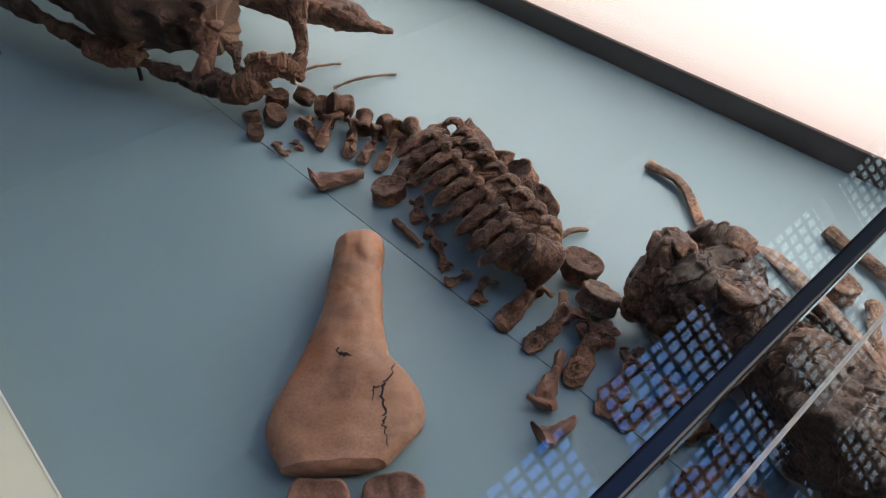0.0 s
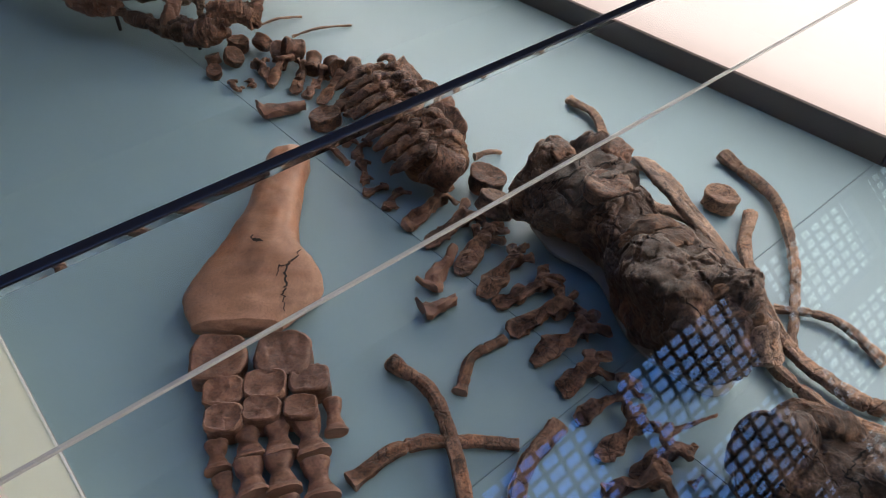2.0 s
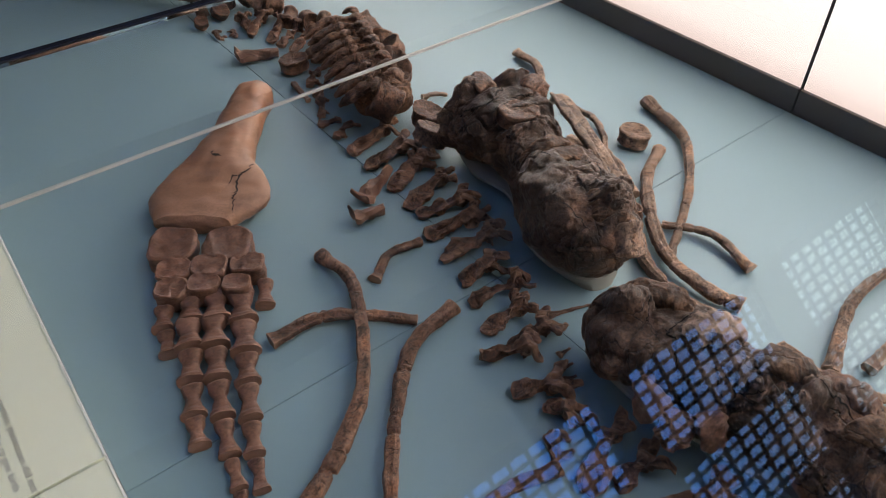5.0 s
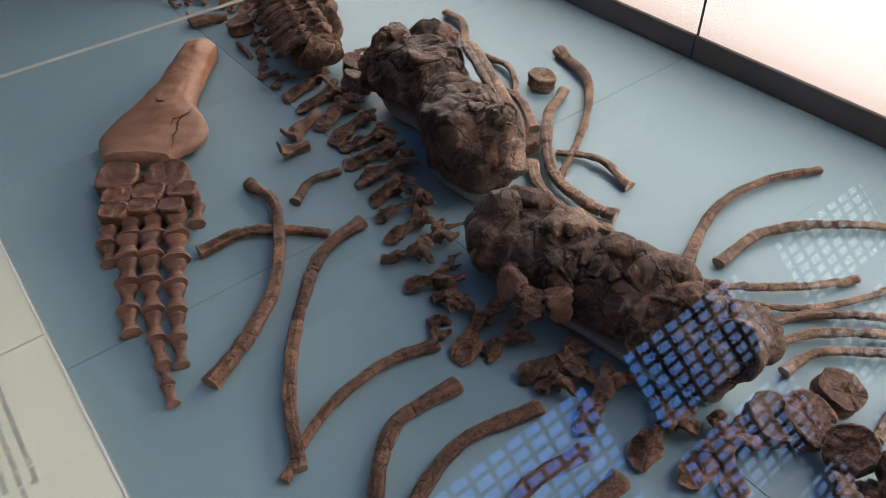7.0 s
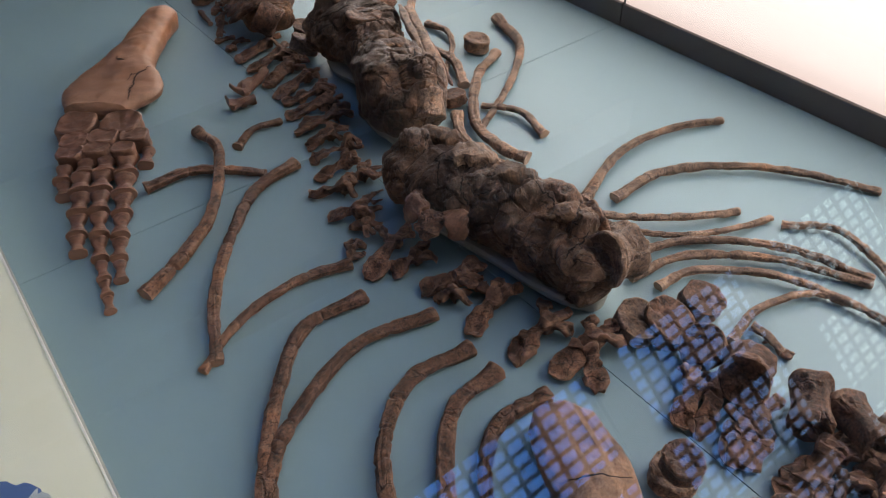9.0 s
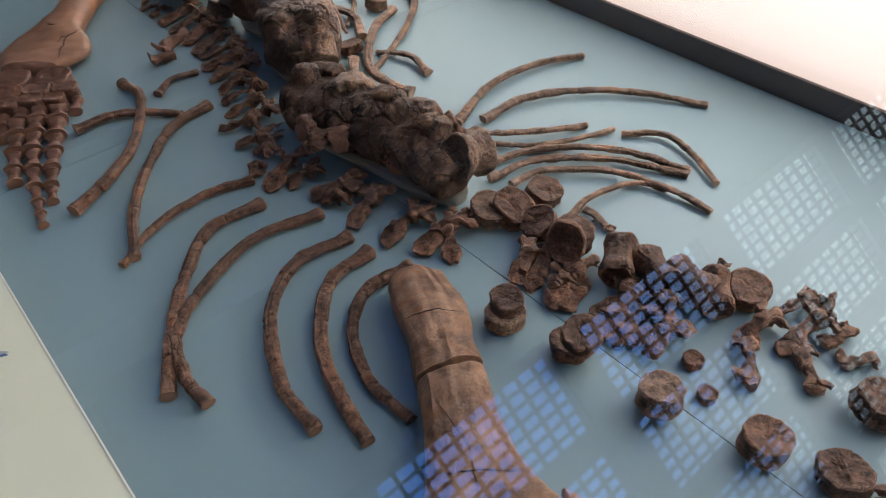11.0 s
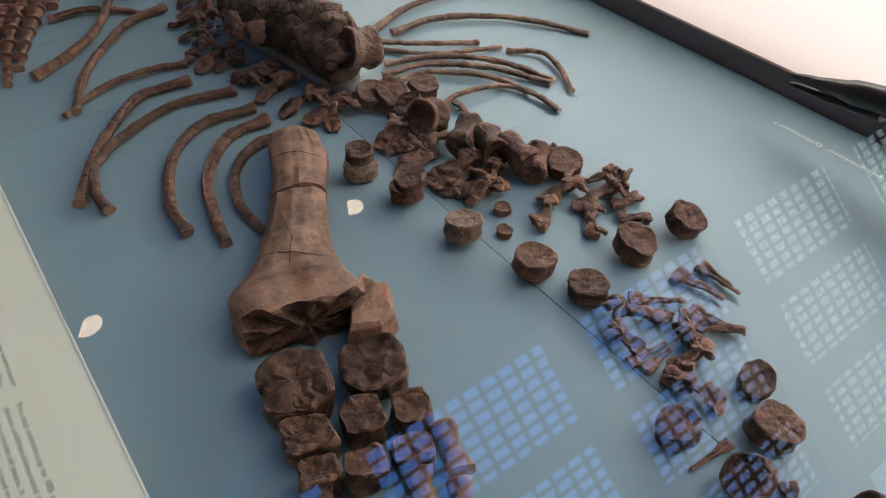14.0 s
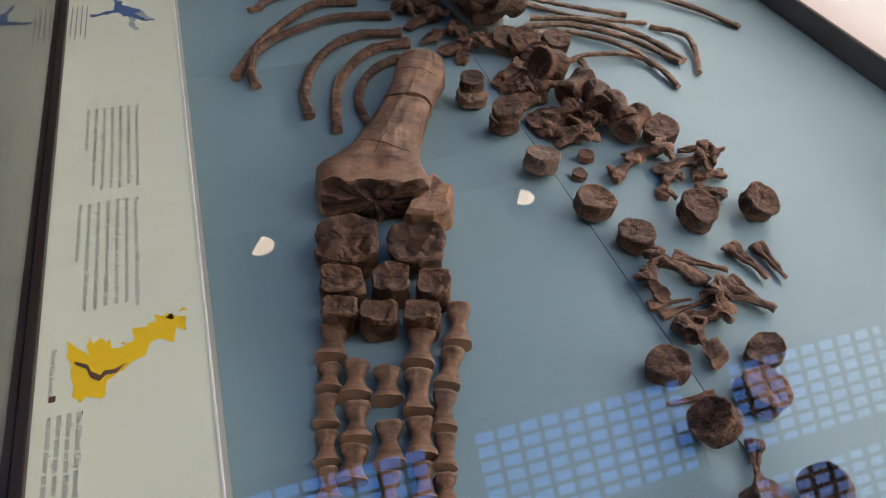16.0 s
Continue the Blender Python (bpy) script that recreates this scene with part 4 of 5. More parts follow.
rib([(-0.075, 0.713), (-0.036, 0.642), (0.053, 0.564), (0.117, 0.553), (0.155, 0.564)], 0.0070, 0.0084, 72, PALE)
rib([(0.021, 0.603), (0.069, 0.629), (0.128, 0.619)], 0.0043, 0.0064, 73, PALE)
rib([(-0.163, 0.639), (-0.100, 0.647), (-0.032, 0.615)], 0.0064, 0.0080, 74, PALE)
rib([(0.021, 0.559), (0.068, 0.531), (0.125, 0.526), (0.168, 0.543)], 0.0079, 0.0059, 75, PALE)
rib([(0.098, 0.505), (0.134, 0.499), (0.171, 0.501)], 0.0071, 0.0077, 76, PALE)
rib([(0.255, 0.559), (0.220, 0.659), (0.225, 0.749), (0.253, 0.821)], 0.0069, 0.0052, 77, PALE)
rib([(0.276, 0.589), (0.279, 0.669), (0.332, 0.751), (0.393, 0.800), (0.463, 0.837)], 0.0065, 0.0045, 78, PALE)
rib([(0.274, 0.546), (0.324, 0.590), (0.360, 0.638), (0.380, 0.681)], 0.0050, 0.0046, 79, PALE)
rib([(0.299, 0.542), (0.367, 0.599), (0.399, 0.660), (0.409, 0.702)], 0.0041, 0.0038, 80, PALE)
rib([(0.349, 0.526), (0.378, 0.598), (0.451, 0.666), (0.534, 0.695)], 0.0055, 0.0051, 81, PALE)
rib([(0.374, 0.506), (0.391, 0.573), (0.453, 0.641), (0.536, 0.687)], 0.0054, 0.0051, 82, PALE)
rib([(0.401, 0.517), (0.410, 0.563), (0.469, 0.621), (0.543, 0.646), (0.596, 0.649)], 0.0053, 0.0042, 83, PALE)
rib([(0.491, 0.514), (0.484, 0.570), (0.504, 0.626), (0.534, 0.646)], 0.0049, 0.0038, 84, PALE)
rib([(0.424, 0.699), (0.466, 0.733), (0.521, 0.721), (0.569, 0.697)], 0.0043, 0.0047, 85, PALE)
rib([(0.492, 0.547), (0.530, 0.541)], 0.0049, 0.0049, 86, PALE)
rib([(0.268, 0.541), (0.207, 0.554)], 0.0067, 0.0054, 87, PALE)
rib([(-0.861, 0.519), (-0.862, 0.562), (-0.849, 0.607)], 0.0026, 0.0022, 88, PALE)
rib([(-0.797, 0.556), (-0.789, 0.601), (-0.770, 0.652)], 0.0025, 0.0021, 89, PALE)
rib([(-0.365, 0.552), (-0.352, 0.586)], 0.0053, 0.0030, 90, PALE)

# neck vertebrae
centrum((-0.811, 0.470), 0.0174, 0.018, (10, 20), 91)
centrum((-0.783, 0.497), 0.0153, 0.018, (60, 30), 92)
centrum((-0.752, 0.505), 0.0143, 0.015, (30, 0), 93)
centrum((-0.725, 0.515), 0.0180, 0.030, (70, 60), 94)
centrum((-0.680, 0.519), 0.0141, 0.030, (75, 110), 95)
centrum((-0.645, 0.536), 0.0154, 0.034, (75, 100), 96)
centrum((-0.613, 0.550), 0.0152, 0.034, (70, 110), 97)
centrum((-0.592, 0.573), 0.0151, 0.020, (60, 100), 98)
centrum((-0.775, 0.442), 0.0161, 0.015, (35, -50), 99)
centrum((-0.794, 0.419), 0.0119, 0.015, (20, 10), 100)
centrum((-0.762, 0.403), 0.0129, 0.011, (20, 40), 101)
centrum((-0.548, 0.453), 0.0212, 0.019, (4, 0), 102)
centrum((-0.310, 0.521), 0.0224, 0.022, (12, -60), 103)
centrum((-0.264, 0.493), 0.0235, 0.022, (28, -70), 104)
arch((-0.735, 0.463), (-0.702, 0.454), 0.0170, 105, 2)
arch((-0.713, 0.489), (-0.678, 0.449), 0.0186, 106, 2)
arch((-0.683, 0.507), (-0.645, 0.462), 0.0185, 107, 2)
arch((-0.653, 0.521), (-0.622, 0.470), 0.0183, 108, 2)
arch((-0.627, 0.532), (-0.591, 0.477), 0.0196, 109, 2)
arch((-0.595, 0.539), (-0.561, 0.485), 0.0209, 110, 2)
arch((-0.575, 0.542), (-0.542, 0.489), 0.0192, 111, 2)
phalanx((-0.731, 0.411), (-0.700, 0.408), 0.0112, 112)
phalanx((-0.719, 0.435), (-0.698, 0.430), 0.0106, 113)
wedge((-0.598, 0.455), (-0.621, 0.399), 0.0285, 114)
phalanx((-0.518, 0.475), (-0.490, 0.446), 0.0165, 115)
phalanx((-0.477, 0.473), (-0.465, 0.438), 0.0148, 116)
phalanx((-0.450, 0.437), (-0.409, 0.416), 0.0155, 117)
phalanx((-0.388, 0.432), (-0.395, 0.401), 0.0123, 118)
phalanx((-0.370, 0.439), (-0.354, 0.405), 0.0159, 119)
rib([(-0.508, 0.429), (-0.487, 0.424), (-0.457, 0.423)], 0.0046, 0.0042, 120)

# loose neural arches
arch((-0.320, 0.458), (-0.318, 0.399), 0.0240, 121)
arch((-0.278, 0.457), (-0.280, 0.397), 0.0244, 122)
arch((-0.237, 0.447), (-0.223, 0.396), 0.0236, 123)
arch((-0.239, 0.459), (-0.219, 0.401), 0.0228, 124)
arch((-0.192, 0.453), (-0.186, 0.391), 0.0233, 125)
arch((-0.148, 0.448), (-0.161, 0.396), 0.0213, 126)
arch((-0.115, 0.440), (-0.128, 0.378), 0.0219, 127)
arch((-0.080, 0.431), (-0.091, 0.370), 0.0236, 128)
arch((-0.044, 0.401), (-0.052, 0.366), 0.0214, 129)
arch((-0.006, 0.403), (-0.015, 0.352), 0.0197, 130)
arch((0.021, 0.383), (0.022, 0.340), 0.0190, 131)
arch((0.055, 0.385), (0.049, 0.348), 0.0205, 132)
arch((0.064, 0.353), (0.045, 0.312), 0.0179, 133)
arch((0.111, 0.344), (0.095, 0.309), 0.0204, 134)
arch((0.139, 0.334), (0.120, 0.330), 0.0234, 135)
arch((0.176, 0.343), (0.203, 0.293), 0.0251, 136)
arch((0.214, 0.349), (0.212, 0.319), 0.0222, 137)
arch((0.266, 0.370), (0.247, 0.330), 0.0237, 138)
arch((0.280, 0.345), (0.275, 0.325), 0.0178, 139)
wedge((-0.248, 0.414), (-0.219, 0.359), 0.0188, 140)
wedge((-0.191, 0.368), (-0.199, 0.333), 0.0173, 141)
phalanx((0.145, 0.312), (0.167, 0.297), 0.0172, 142)
arch((0.311, 0.374), (0.332, 0.329), 0.0331, 143)
arch((0.370, 0.391), (0.374, 0.338), 0.0308, 144)
arch((0.411, 0.412), (0.409, 0.355), 0.0303, 145)
arch((0.421, 0.394), (0.451, 0.376), 0.0195, 146)
arch((0.270, 0.362), (0.257, 0.325), 0.0309, 147)
arch((0.508, 0.440), (0.523, 0.400), 0.0251, 148)
arch((0.552, 0.455), (0.575, 0.403), 0.0343, 149)
arch((0.559, 0.438), (0.579, 0.454), 0.0217, 150)
arch((0.613, 0.472), (0.619, 0.411), 0.0355, 151)
arch((0.640, 0.455), (0.640, 0.412), 0.0253, 152)
arch((0.647, 0.491), (0.649, 0.466), 0.0152, 153)
arch((0.672, 0.458), (0.659, 0.423), 0.0281, 154)

# back and tail centra
centrum((0.425, 0.455), 0.0237, 0.020, (15, -60), 155)
centrum((0.445, 0.476), 0.0264, 0.022, (20, -90), 156)
centrum((0.447, 0.525), 0.0226, 0.018, (15, 30), 157)
centrum((0.485, 0.477), 0.0217, 0.020, (30, -40), 158)
centrum((0.530, 0.475), 0.0242, 0.043, (65, -110), 159)
centrum((0.583, 0.493), 0.0198, 0.051, (85, -30), 160)
centrum((0.619, 0.507), 0.0208, 0.051, (85, -35), 161)
centrum((0.652, 0.519), 0.0205, 0.051, (85, -40), 162)
centrum((0.677, 0.529), 0.0176, 0.047, (85, -40), 163)
centrum((0.695, 0.559), 0.0229, 0.020, (8, -20), 164)
centrum((0.550, 0.358), 0.0220, 0.015, (4, 0), 165)
centrum((0.620, 0.378), 0.0213, 0.018, (8, 20), 166)
centrum((0.714, 0.388), 0.0235, 0.022, (14, 0), 167)
centrum((0.803, 0.415), 0.0244, 0.022, (10, -30), 168)
centrum((0.862, 0.437), 0.0230, 0.018, (6, 0), 169)
centrum((0.849, 0.518), 0.0240, 0.025, (12, -80), 170)
centrum((0.856, 0.592), 0.0220, 0.022, (20, -60), 171)
centrum((0.555, 0.355), 0.0177, 0.015, (4, 0), 172, 0.028)
centrum((0.634, 0.373), 0.0199, 0.015, (8, 10), 173, 0.03)
centrum((0.708, 0.451), 0.0109, 0.009, (3, 0), 174)
centrum((0.739, 0.428), 0.0095, 0.009, (3, 0), 175)
arch((0.521, 0.450), (0.530, 0.405), 0.0261, 176)
arch((0.557, 0.458), (0.584, 0.412), 0.0328, 177)
arch((0.619, 0.474), (0.635, 0.410), 0.0304, 178)
arch((0.654, 0.484), (0.675, 0.454), 0.0163, 179)
arch((0.671, 0.456), (0.670, 0.423), 0.0238, 180)
arch((0.727, 0.536), (0.723, 0.499), 0.0265, 181)
arch((0.740, 0.593), (0.729, 0.567), 0.0162, 182)
arch((0.763, 0.573), (0.752, 0.520), 0.0224, 183)
arch((0.761, 0.594), (0.775, 0.588), 0.0227, 184)
phalanx((0.729, 0.507), (0.760, 0.464), 0.0196, 185)
phalanx((0.765, 0.537), (0.806, 0.502), 0.0207, 186)
phalanx((0.793, 0.595), (0.782, 0.555), 0.0170, 187)
phalanx((0.821, 0.577), (0.802, 0.547), 0.0178, 188)

# tail chevrons and centra
chevron((0.894, 0.463), (0.930, 0.507), 0.0134, 189)
chevron((0.897, 0.529), (0.952, 0.541), 0.0149, 190)
chevron((0.905, 0.559), (0.957, 0.559), 0.0137, 191)
chevron((0.950, 0.403), (0.953, 0.449), 0.0091, 192)
chevron((0.964, 0.408), (0.961, 0.461), 0.0101, 193)
arch((0.902, 0.440), (0.939, 0.478), 0.0181, 194)
arch((0.925, 0.417), (0.951, 0.422), 0.0176, 195)
arch((0.961, 0.470), (0.980, 0.474), 0.0150, 196)
arch((0.981, 0.457), (0.985, 0.411), 0.0192, 197)
arch((1.000, 0.423), (1.036, 0.425), 0.0219, 198)
chevron((0.947, 0.476), (0.993, 0.517), 0.0234, 199)
chevron((0.940, 0.501), (0.992, 0.519), 0.0131, 200)
centrum((1.027, 0.377), 0.0208, 0.020, (12, -30), 201)
centrum((1.077, 0.443), 0.0239, 0.022, (12, 30), 202)
centrum((1.095, 0.380), 0.0212, 0.025, (40, -100), 203)
centrum((1.036, 0.475), 0.0193, 0.015, (10, 10), 204)
chevron((1.061, 0.408), (1.057, 0.362), 0.0082, 205)
chevron((1.113, 0.412), (1.143, 0.394), 0.0123, 206)
chevron((1.194, 0.468), (1.239, 0.471), 0.0129, 207)
chevron((1.200, 0.483), (1.246, 0.485), 0.0139, 208)
centrum((1.173, 0.430), 0.0195, 0.022, (35, 60), 209)
centrum((1.168, 0.379), 0.0194, 0.022, (30, 20), 210)
centrum((1.194, 0.402), 0.0213, 0.020, (20, 10), 211)
wedge((1.220, 0.449), (1.209, 0.419), 0.0143, 212)

# small things by the blocks
centrum((-0.110, 0.703), 0.0209, 0.020, (6, 0), 213)
centrum((-0.013, 0.579), 0.0192, 0.015, (10, 20), 214)
chevron((0.040, 0.401), (0.058, 0.453), 0.0065, 215)
chevron((0.084, 0.378), (0.085, 0.393), 0.0056, 216)
chevron((0.097, 0.369), (0.099, 0.383), 0.0055, 217)
chevron((0.109, 0.361), (0.112, 0.374), 0.0061, 218)
phalanx((0.646, 0.589), (0.659, 0.586), 0.0086, 219)
phalanx((0.510, 0.546), (0.538, 0.540), 0.0107, 220)

HUM = ((-0.505, 0.365), (-0.300, 0.205))
humerus = tagged(new("humerus"), "smooth reddish brown paddle-shaped upper arm bone with a crack", "fossil bone", "upper limb bones")
sh = limb(*HUM, [(0.005, -0.004), (0.03, -0.012), (0.07, -0.016), (0.26, -0.021), (0.5, -0.032), (0.7, -0.050), (0.92, -0.075), (1.02, -0.068), (1.085, -0.054)],
          [(0.005, 0.012), (0.03, 0.025), (0.09, 0.034), (0.18, 0.034), (0.28, 0.029), (0.55, 0.031), (0.7, 0.037), (0.74, 0.050), (0.85, 0.064), (0.94, 0.063), (1.02, 0.050), (1.085, 0.022)],
          [(0.005, 0.018), (0.04, 0.040), (0.15, 0.048), (0.4, 0.042), (0.7, 0.037), (1.085, 0.028)], 900, (0.005, 1.085), 0.025)
sh.fracture(0.0006, (30, 120), 900, 0.3)
sh.rest()
shaft = new("shaft", mesh_from("shaft", sh.v, sh.f, RED))
shaft.parent = humerus
tree = BVHTree.FromPolygons([Vector(p) for p in sh.v], sh.f)
crack(humerus, tree, [(-0.330, 0.278), (-0.322, 0.266), (-0.318, 0.252), (-0.300, 0.240), (-0.290, 0.231), (-0.272, 0.222)], 0.0022, 3, CRACKM)
crack(humerus, tree, [(-0.318, 0.252), (-0.322, 0.246), (-0.312, 0.238)], 0.0013, 4, CRACKM)
crack(humerus, tree, [(-0.372, 0.246), (-0.364, 0.246), (-0.358, 0.250)], 0.0030, 8, CRACKM)

FEM = ((0.440, 0.328), (0.745, 0.185))
FL = [(0.02, -0.014), (0.06, -0.030), (0.18, -0.034), (0.33, -0.030), (0.5, -0.036), (0.62, -0.042), (0.74, -0.052), (0.84, -0.067), (0.92, -0.083), (0.955, -0.082), (1.0, -0.060)]
FR = [(0.02, 0.010), (0.06, 0.024), (0.2, 0.036), (0.28, 0.035), (0.36, 0.028), (0.53, 0.027), (0.66, 0.025), (0.76, 0.028), (0.84, 0.036), (0.92, 0.045), (1.0, 0.052)]
FT = [(0.02, 0.024), (0.07, 0.042), (0.3, 0.049), (0.6, 0.048), (0.85, 0.050), (0.98, 0.052)]
femur = tagged(new("femur"), "broad brown upper leg bone broken across the shaft", "fossil bone", "upper limb bones")
for nm, cut, sd in (("head_piece", (0.035, 0.455), 910), ("shaft_piece", (0.470, 1.0), 911)):
    sh = limb(*FEM, FL, FR, FT, sd, cut, 0.07, 0.017 if nm == "shaft_piece" else 0.0, 2.7)
    sh.fracture(0.0005, (24, 110), sd)
    sh.rest()
    me = mesh_from(nm, sh.v, sh.f, HIND)
    me.materials.append(ANKLE)
    for p in me.polygons:
        if nm == "shaft_piece" and min(p.vertices) >= 89 * 64:
            p.material_index = 1
    ob = new(nm, me)
    ob.parent = femur
    tree = BVHTree.FromPolygons([Vector(p) for p in sh.v], sh.f)
    if nm == "head_piece":
        crack(femur, tree, [(0.508, 0.262), (0.522, 0.285), (0.548, 0.318)], 0.0012, 5, CRACKM)
    else:
        crack(femur, tree, [(0.645, 0.165), (0.675, 0.205), (0.708, 0.245)], 0.001, 6, CRACKM)
        crack(femur, tree, [(0.60, 0.225), (0.65, 0.215), (0.69, 0.19)], 0.0009, 7, CRACKM)
sh = Shell()
frag = [(0.722, 0.250), (0.756, 0.262), (0.786, 0.250), (0.797, 0.226), (0.786, 0.200), (0.762, 0.214)]
rings = []
for z, k in ((0.0, 0.92), (0.004, 1.0), (0.024, 1.02), (0.034, 0.96), (0.038, 0.8), (0.038, 0.4)):
    ring = []
    for (ax, ay), (bx, by) in zip(frag, frag[1:] + frag[:1]):
        for m in range(6):
            u = m / 6
            ring.append(Vector((0.768 + (ax + (bx - ax) * u - 0.768) * k, 0.234 + (ay + (by - ay) * u - 0.234) * k, z)))
    rings.append(ring)
sh.grid(rings)
sh.noise(0.003, 40, 8)
sh.fracture(0.002, (30, 90), 9)
sh.rest()
ob = new("loose_corner", mesh_from("loose_corner", sh.v, sh.f, HIND))
ob.parent = femur


def nodule(path, seed, amp, mat, discs, name, label, plaster=True, lumps=()):
    """A rock nodule of fused vertebrae: a lumpy mass on a pale mount, with drums and splinters showing."""
    root = tagged(new(name), label, "fossil block", "rock blocks of the skeleton")
    root.location = (path[0][0], path[0][1], 0)
    n = 220
    mid = spline([(x, y, h * 0.5) for x, y, w, h in path], n)
    ws = [lerp([(i / (len(path) - 1), p[2]) for i, p in enumerate(path)], k / (n - 1)) for k in range(n)]
    hs = [lerp([(i / (len(path) - 1), p[3]) for i, p in enumerate(path)], k / (n - 1)) for k in range(n)]
    sh = Shell()
    rad = []
    for k in range(n):
        s = k / (n - 1)
        e = min(1, s / 0.11, (1 - s) / 0.11)
        e = math.sqrt(max(0.02, 1 - (1 - e) ** 2))
        rad.append((ws[k] * e, hs[k] * 0.5 * (0.5 + 0.5 * e)))
    segs = 160
    sh.tube(mid, rad, segs, power=2.3)
    rnd = random.Random(seed)
    joints, u = [], 0.06
    while u < 0.95:
        joints.append((u, rnd.uniform(-0.03, 0.03), rnd.uniform(0.4, 1.0)))
        u += rnd.uniform(0.10, 0.17)
    bumps = list(lumps) + [(rnd.random(), rnd.uniform(0.2, 2.9), rnd.uniform(0.02, 0.05), rnd.uniform(0.12, 0.35), rnd.uniform(-0.5, 1.0)) for _ in range(16)]
    for q in range(n * segs):
        i, a = q // segs, 2 * math.pi * (q % segs) / segs
        s = i / (n - 1)
        p = sh.v[q]
        out = p - mid[i]
        length = out.length
        if length < 1e-6:
            continue
        ang = math.atan2(math.sin(a), math.cos(a))
        ang = abs(ang)
        off = 0.0
        for ju, tilt, deep in joints:
            off -= 0.75 * deep * math.exp(-((s - ju - tilt * math.cos(a) - 0.012 * noise.noise(p * 30)) / 0.011) ** 2)
        for bs, ba, ws_, wa, hh in bumps:
            e = ((s - bs) / ws_) ** 2 + ((ang - ba) / wa) ** 2
            if e < 6:
                off += 1.25 * hh * math.exp(-e ** 2 * 0.6)
        off -= 1.6 * abs(noise.noise(p * 17 + Vector((seed, 0, 0)))) - 0.1
        off += 0.55 * noise.noise(p * 48)
        sh.v[q] = p + out / length * amp * off
    sh.fracture(amp * 0.3, (26, 66), seed, 1.4)
    sh.crumble(amp * 0.3, 105, seed)
    low = min(p[2] for p in sh.v)
    sh.v = [Vector((p[0], p[1], max(p[2] - low, 0.0185 + 0.0015 * noise.noise(Vector(p) * 30)))) for p in sh.v]
    ob = new("matrix", mesh_from("matrix", [Vector(p) - root.location for p in sh.v], sh.f, mat))
    ob.parent = root
    tree = BVHTree.FromPolygons([Vector(p) for p in sh.v], sh.f)
    for i in range(10):
        k = rnd.randrange(n // 8, n - n // 8)
        o = mid[k]
        a0 = rnd.uniform(0, 6.28)
        ps = [(o.x + rnd.uniform(-0.6, 0.6) * ws[k], o.y + rnd.uniform(-0.6, 0.6) * ws[k])]
        for m in range(3):
            a0 += rnd.uniform(-0.7, 0.7)
            ps.append((ps[-1][0] + 0.013 * math.cos(a0), ps[-1][1] + 0.013 * math.sin(a0)))
        crack(root, tree, ps, 0.0016, seed * 20 + i, CRACKM)
    # pale plaster cradle, just proud at the foot
    sh = Shell()
    rings = []
    for z, g in ((0.0005, 0.6), (0.007, 0.70), (0.0115, 0.84), (0.0165, 0.86), (0.0185, 0.78)):
        ring = []
        m = 64
        for j in range(m):
            a = 2 * math.pi * j / m
            s = 0.5 - 0.46 * math.cos(a)
            k = min(n - 1, int(s * (n - 1)))
            sgn = math.sin(a)
            d = (mid[min(k + 1, n - 1)] - mid[max(k - 1, 0)]).normalized()
            side = Vector((-d.y, d.x, 0))
            o = Vector((mid[k].x, mid[k].y, z))
            ring.append(o + side * ws[k] * g * math.copysign(abs(sgn) ** 0.55, sgn) * (1 if abs(sgn) > 0.01 else 0))
        rings.append(ring)
    if plaster:
        sh.grid(rings)
        sh.noise(amp * 0.5, 14, seed)
        ob = new("plaster_cradle", mesh_from("plaster_cradle", [Vector(p) - root.location for p in sh.v], sh.f, PLASTER))
        ob.parent = root
        tagged(ob, "pale plaster cradle under the block")
    for i, (x, y, z, r, h, tilt, az, m) in enumerate(discs):
        d = centrum((x, y), r, h, (tilt, az), seed * 10 + i, z, m)
        d.name = "embedded_vertebra"
        loc = d.location.copy()
        d.parent = root
        d.location = loc - root.location
        for key in ("label", "category", "group"):
            if key in d:
                del d[key]
    return root


def splinter(root, pts, r, seed, mat=None, flat=0.7):
    """A rib or spine stuck to a block: 3D points."""
    sh = Shell()
    n = 30
    path = spline(pts, n)
    ends = [min(1, 0.35 + 3 * min(i, n - 1 - i) / n) for i in range(n)]
    sh.tube(path, [(r * e * (1 + 0.3 * noise.noise(Vector((i * 0.25, seed, 0)))), r * e * flat) for i, e in enumerate(ends)], 24, power=3.0)
    sh.noise(0.13 * r, 0.7 / r, seed)
    sh.fracture(0.12 * r, (0.8 / r, 2.4 / r), seed, 0.8)
    ob = new("embedded_bone", mesh_from("embedded_bone", [Vector(p) - root.location for p in sh.v], sh.f, mat or BROWN))
    ob.parent = root
    return ob


blk = nodule([(-0.570, 0.556, 0.028, 0.040), (-0.48, 0.528, 0.036, 0.052), (-0.40, 0.500, 0.042, 0.060), (-0.335, 0.475, 0.040, 0.058)], 41, 0.005, CRUST,
             [(-0.548, 0.575, 0.016, 0.022, 0.022, 50, 50, BROWN), (-0.512, 0.565, 0.019, 0.024, 0.022, 45, 50, BROWN), (-0.472, 0.554, 0.022, 0.026, 0.024, 40, 55, BROWN), (-0.428, 0.538, 0.026, 0.028, 0.024, 35, 45, BROWN), (-0.378, 0.512, 0.034, 0.031, 0.024, 30, -10, BROWN), (-0.332, 0.470, 0.014, 0.027, 0.036, 60, -40, BROWN)],
             "neck_block", "dark fused block of neck vertebrae with rows of spines", False)
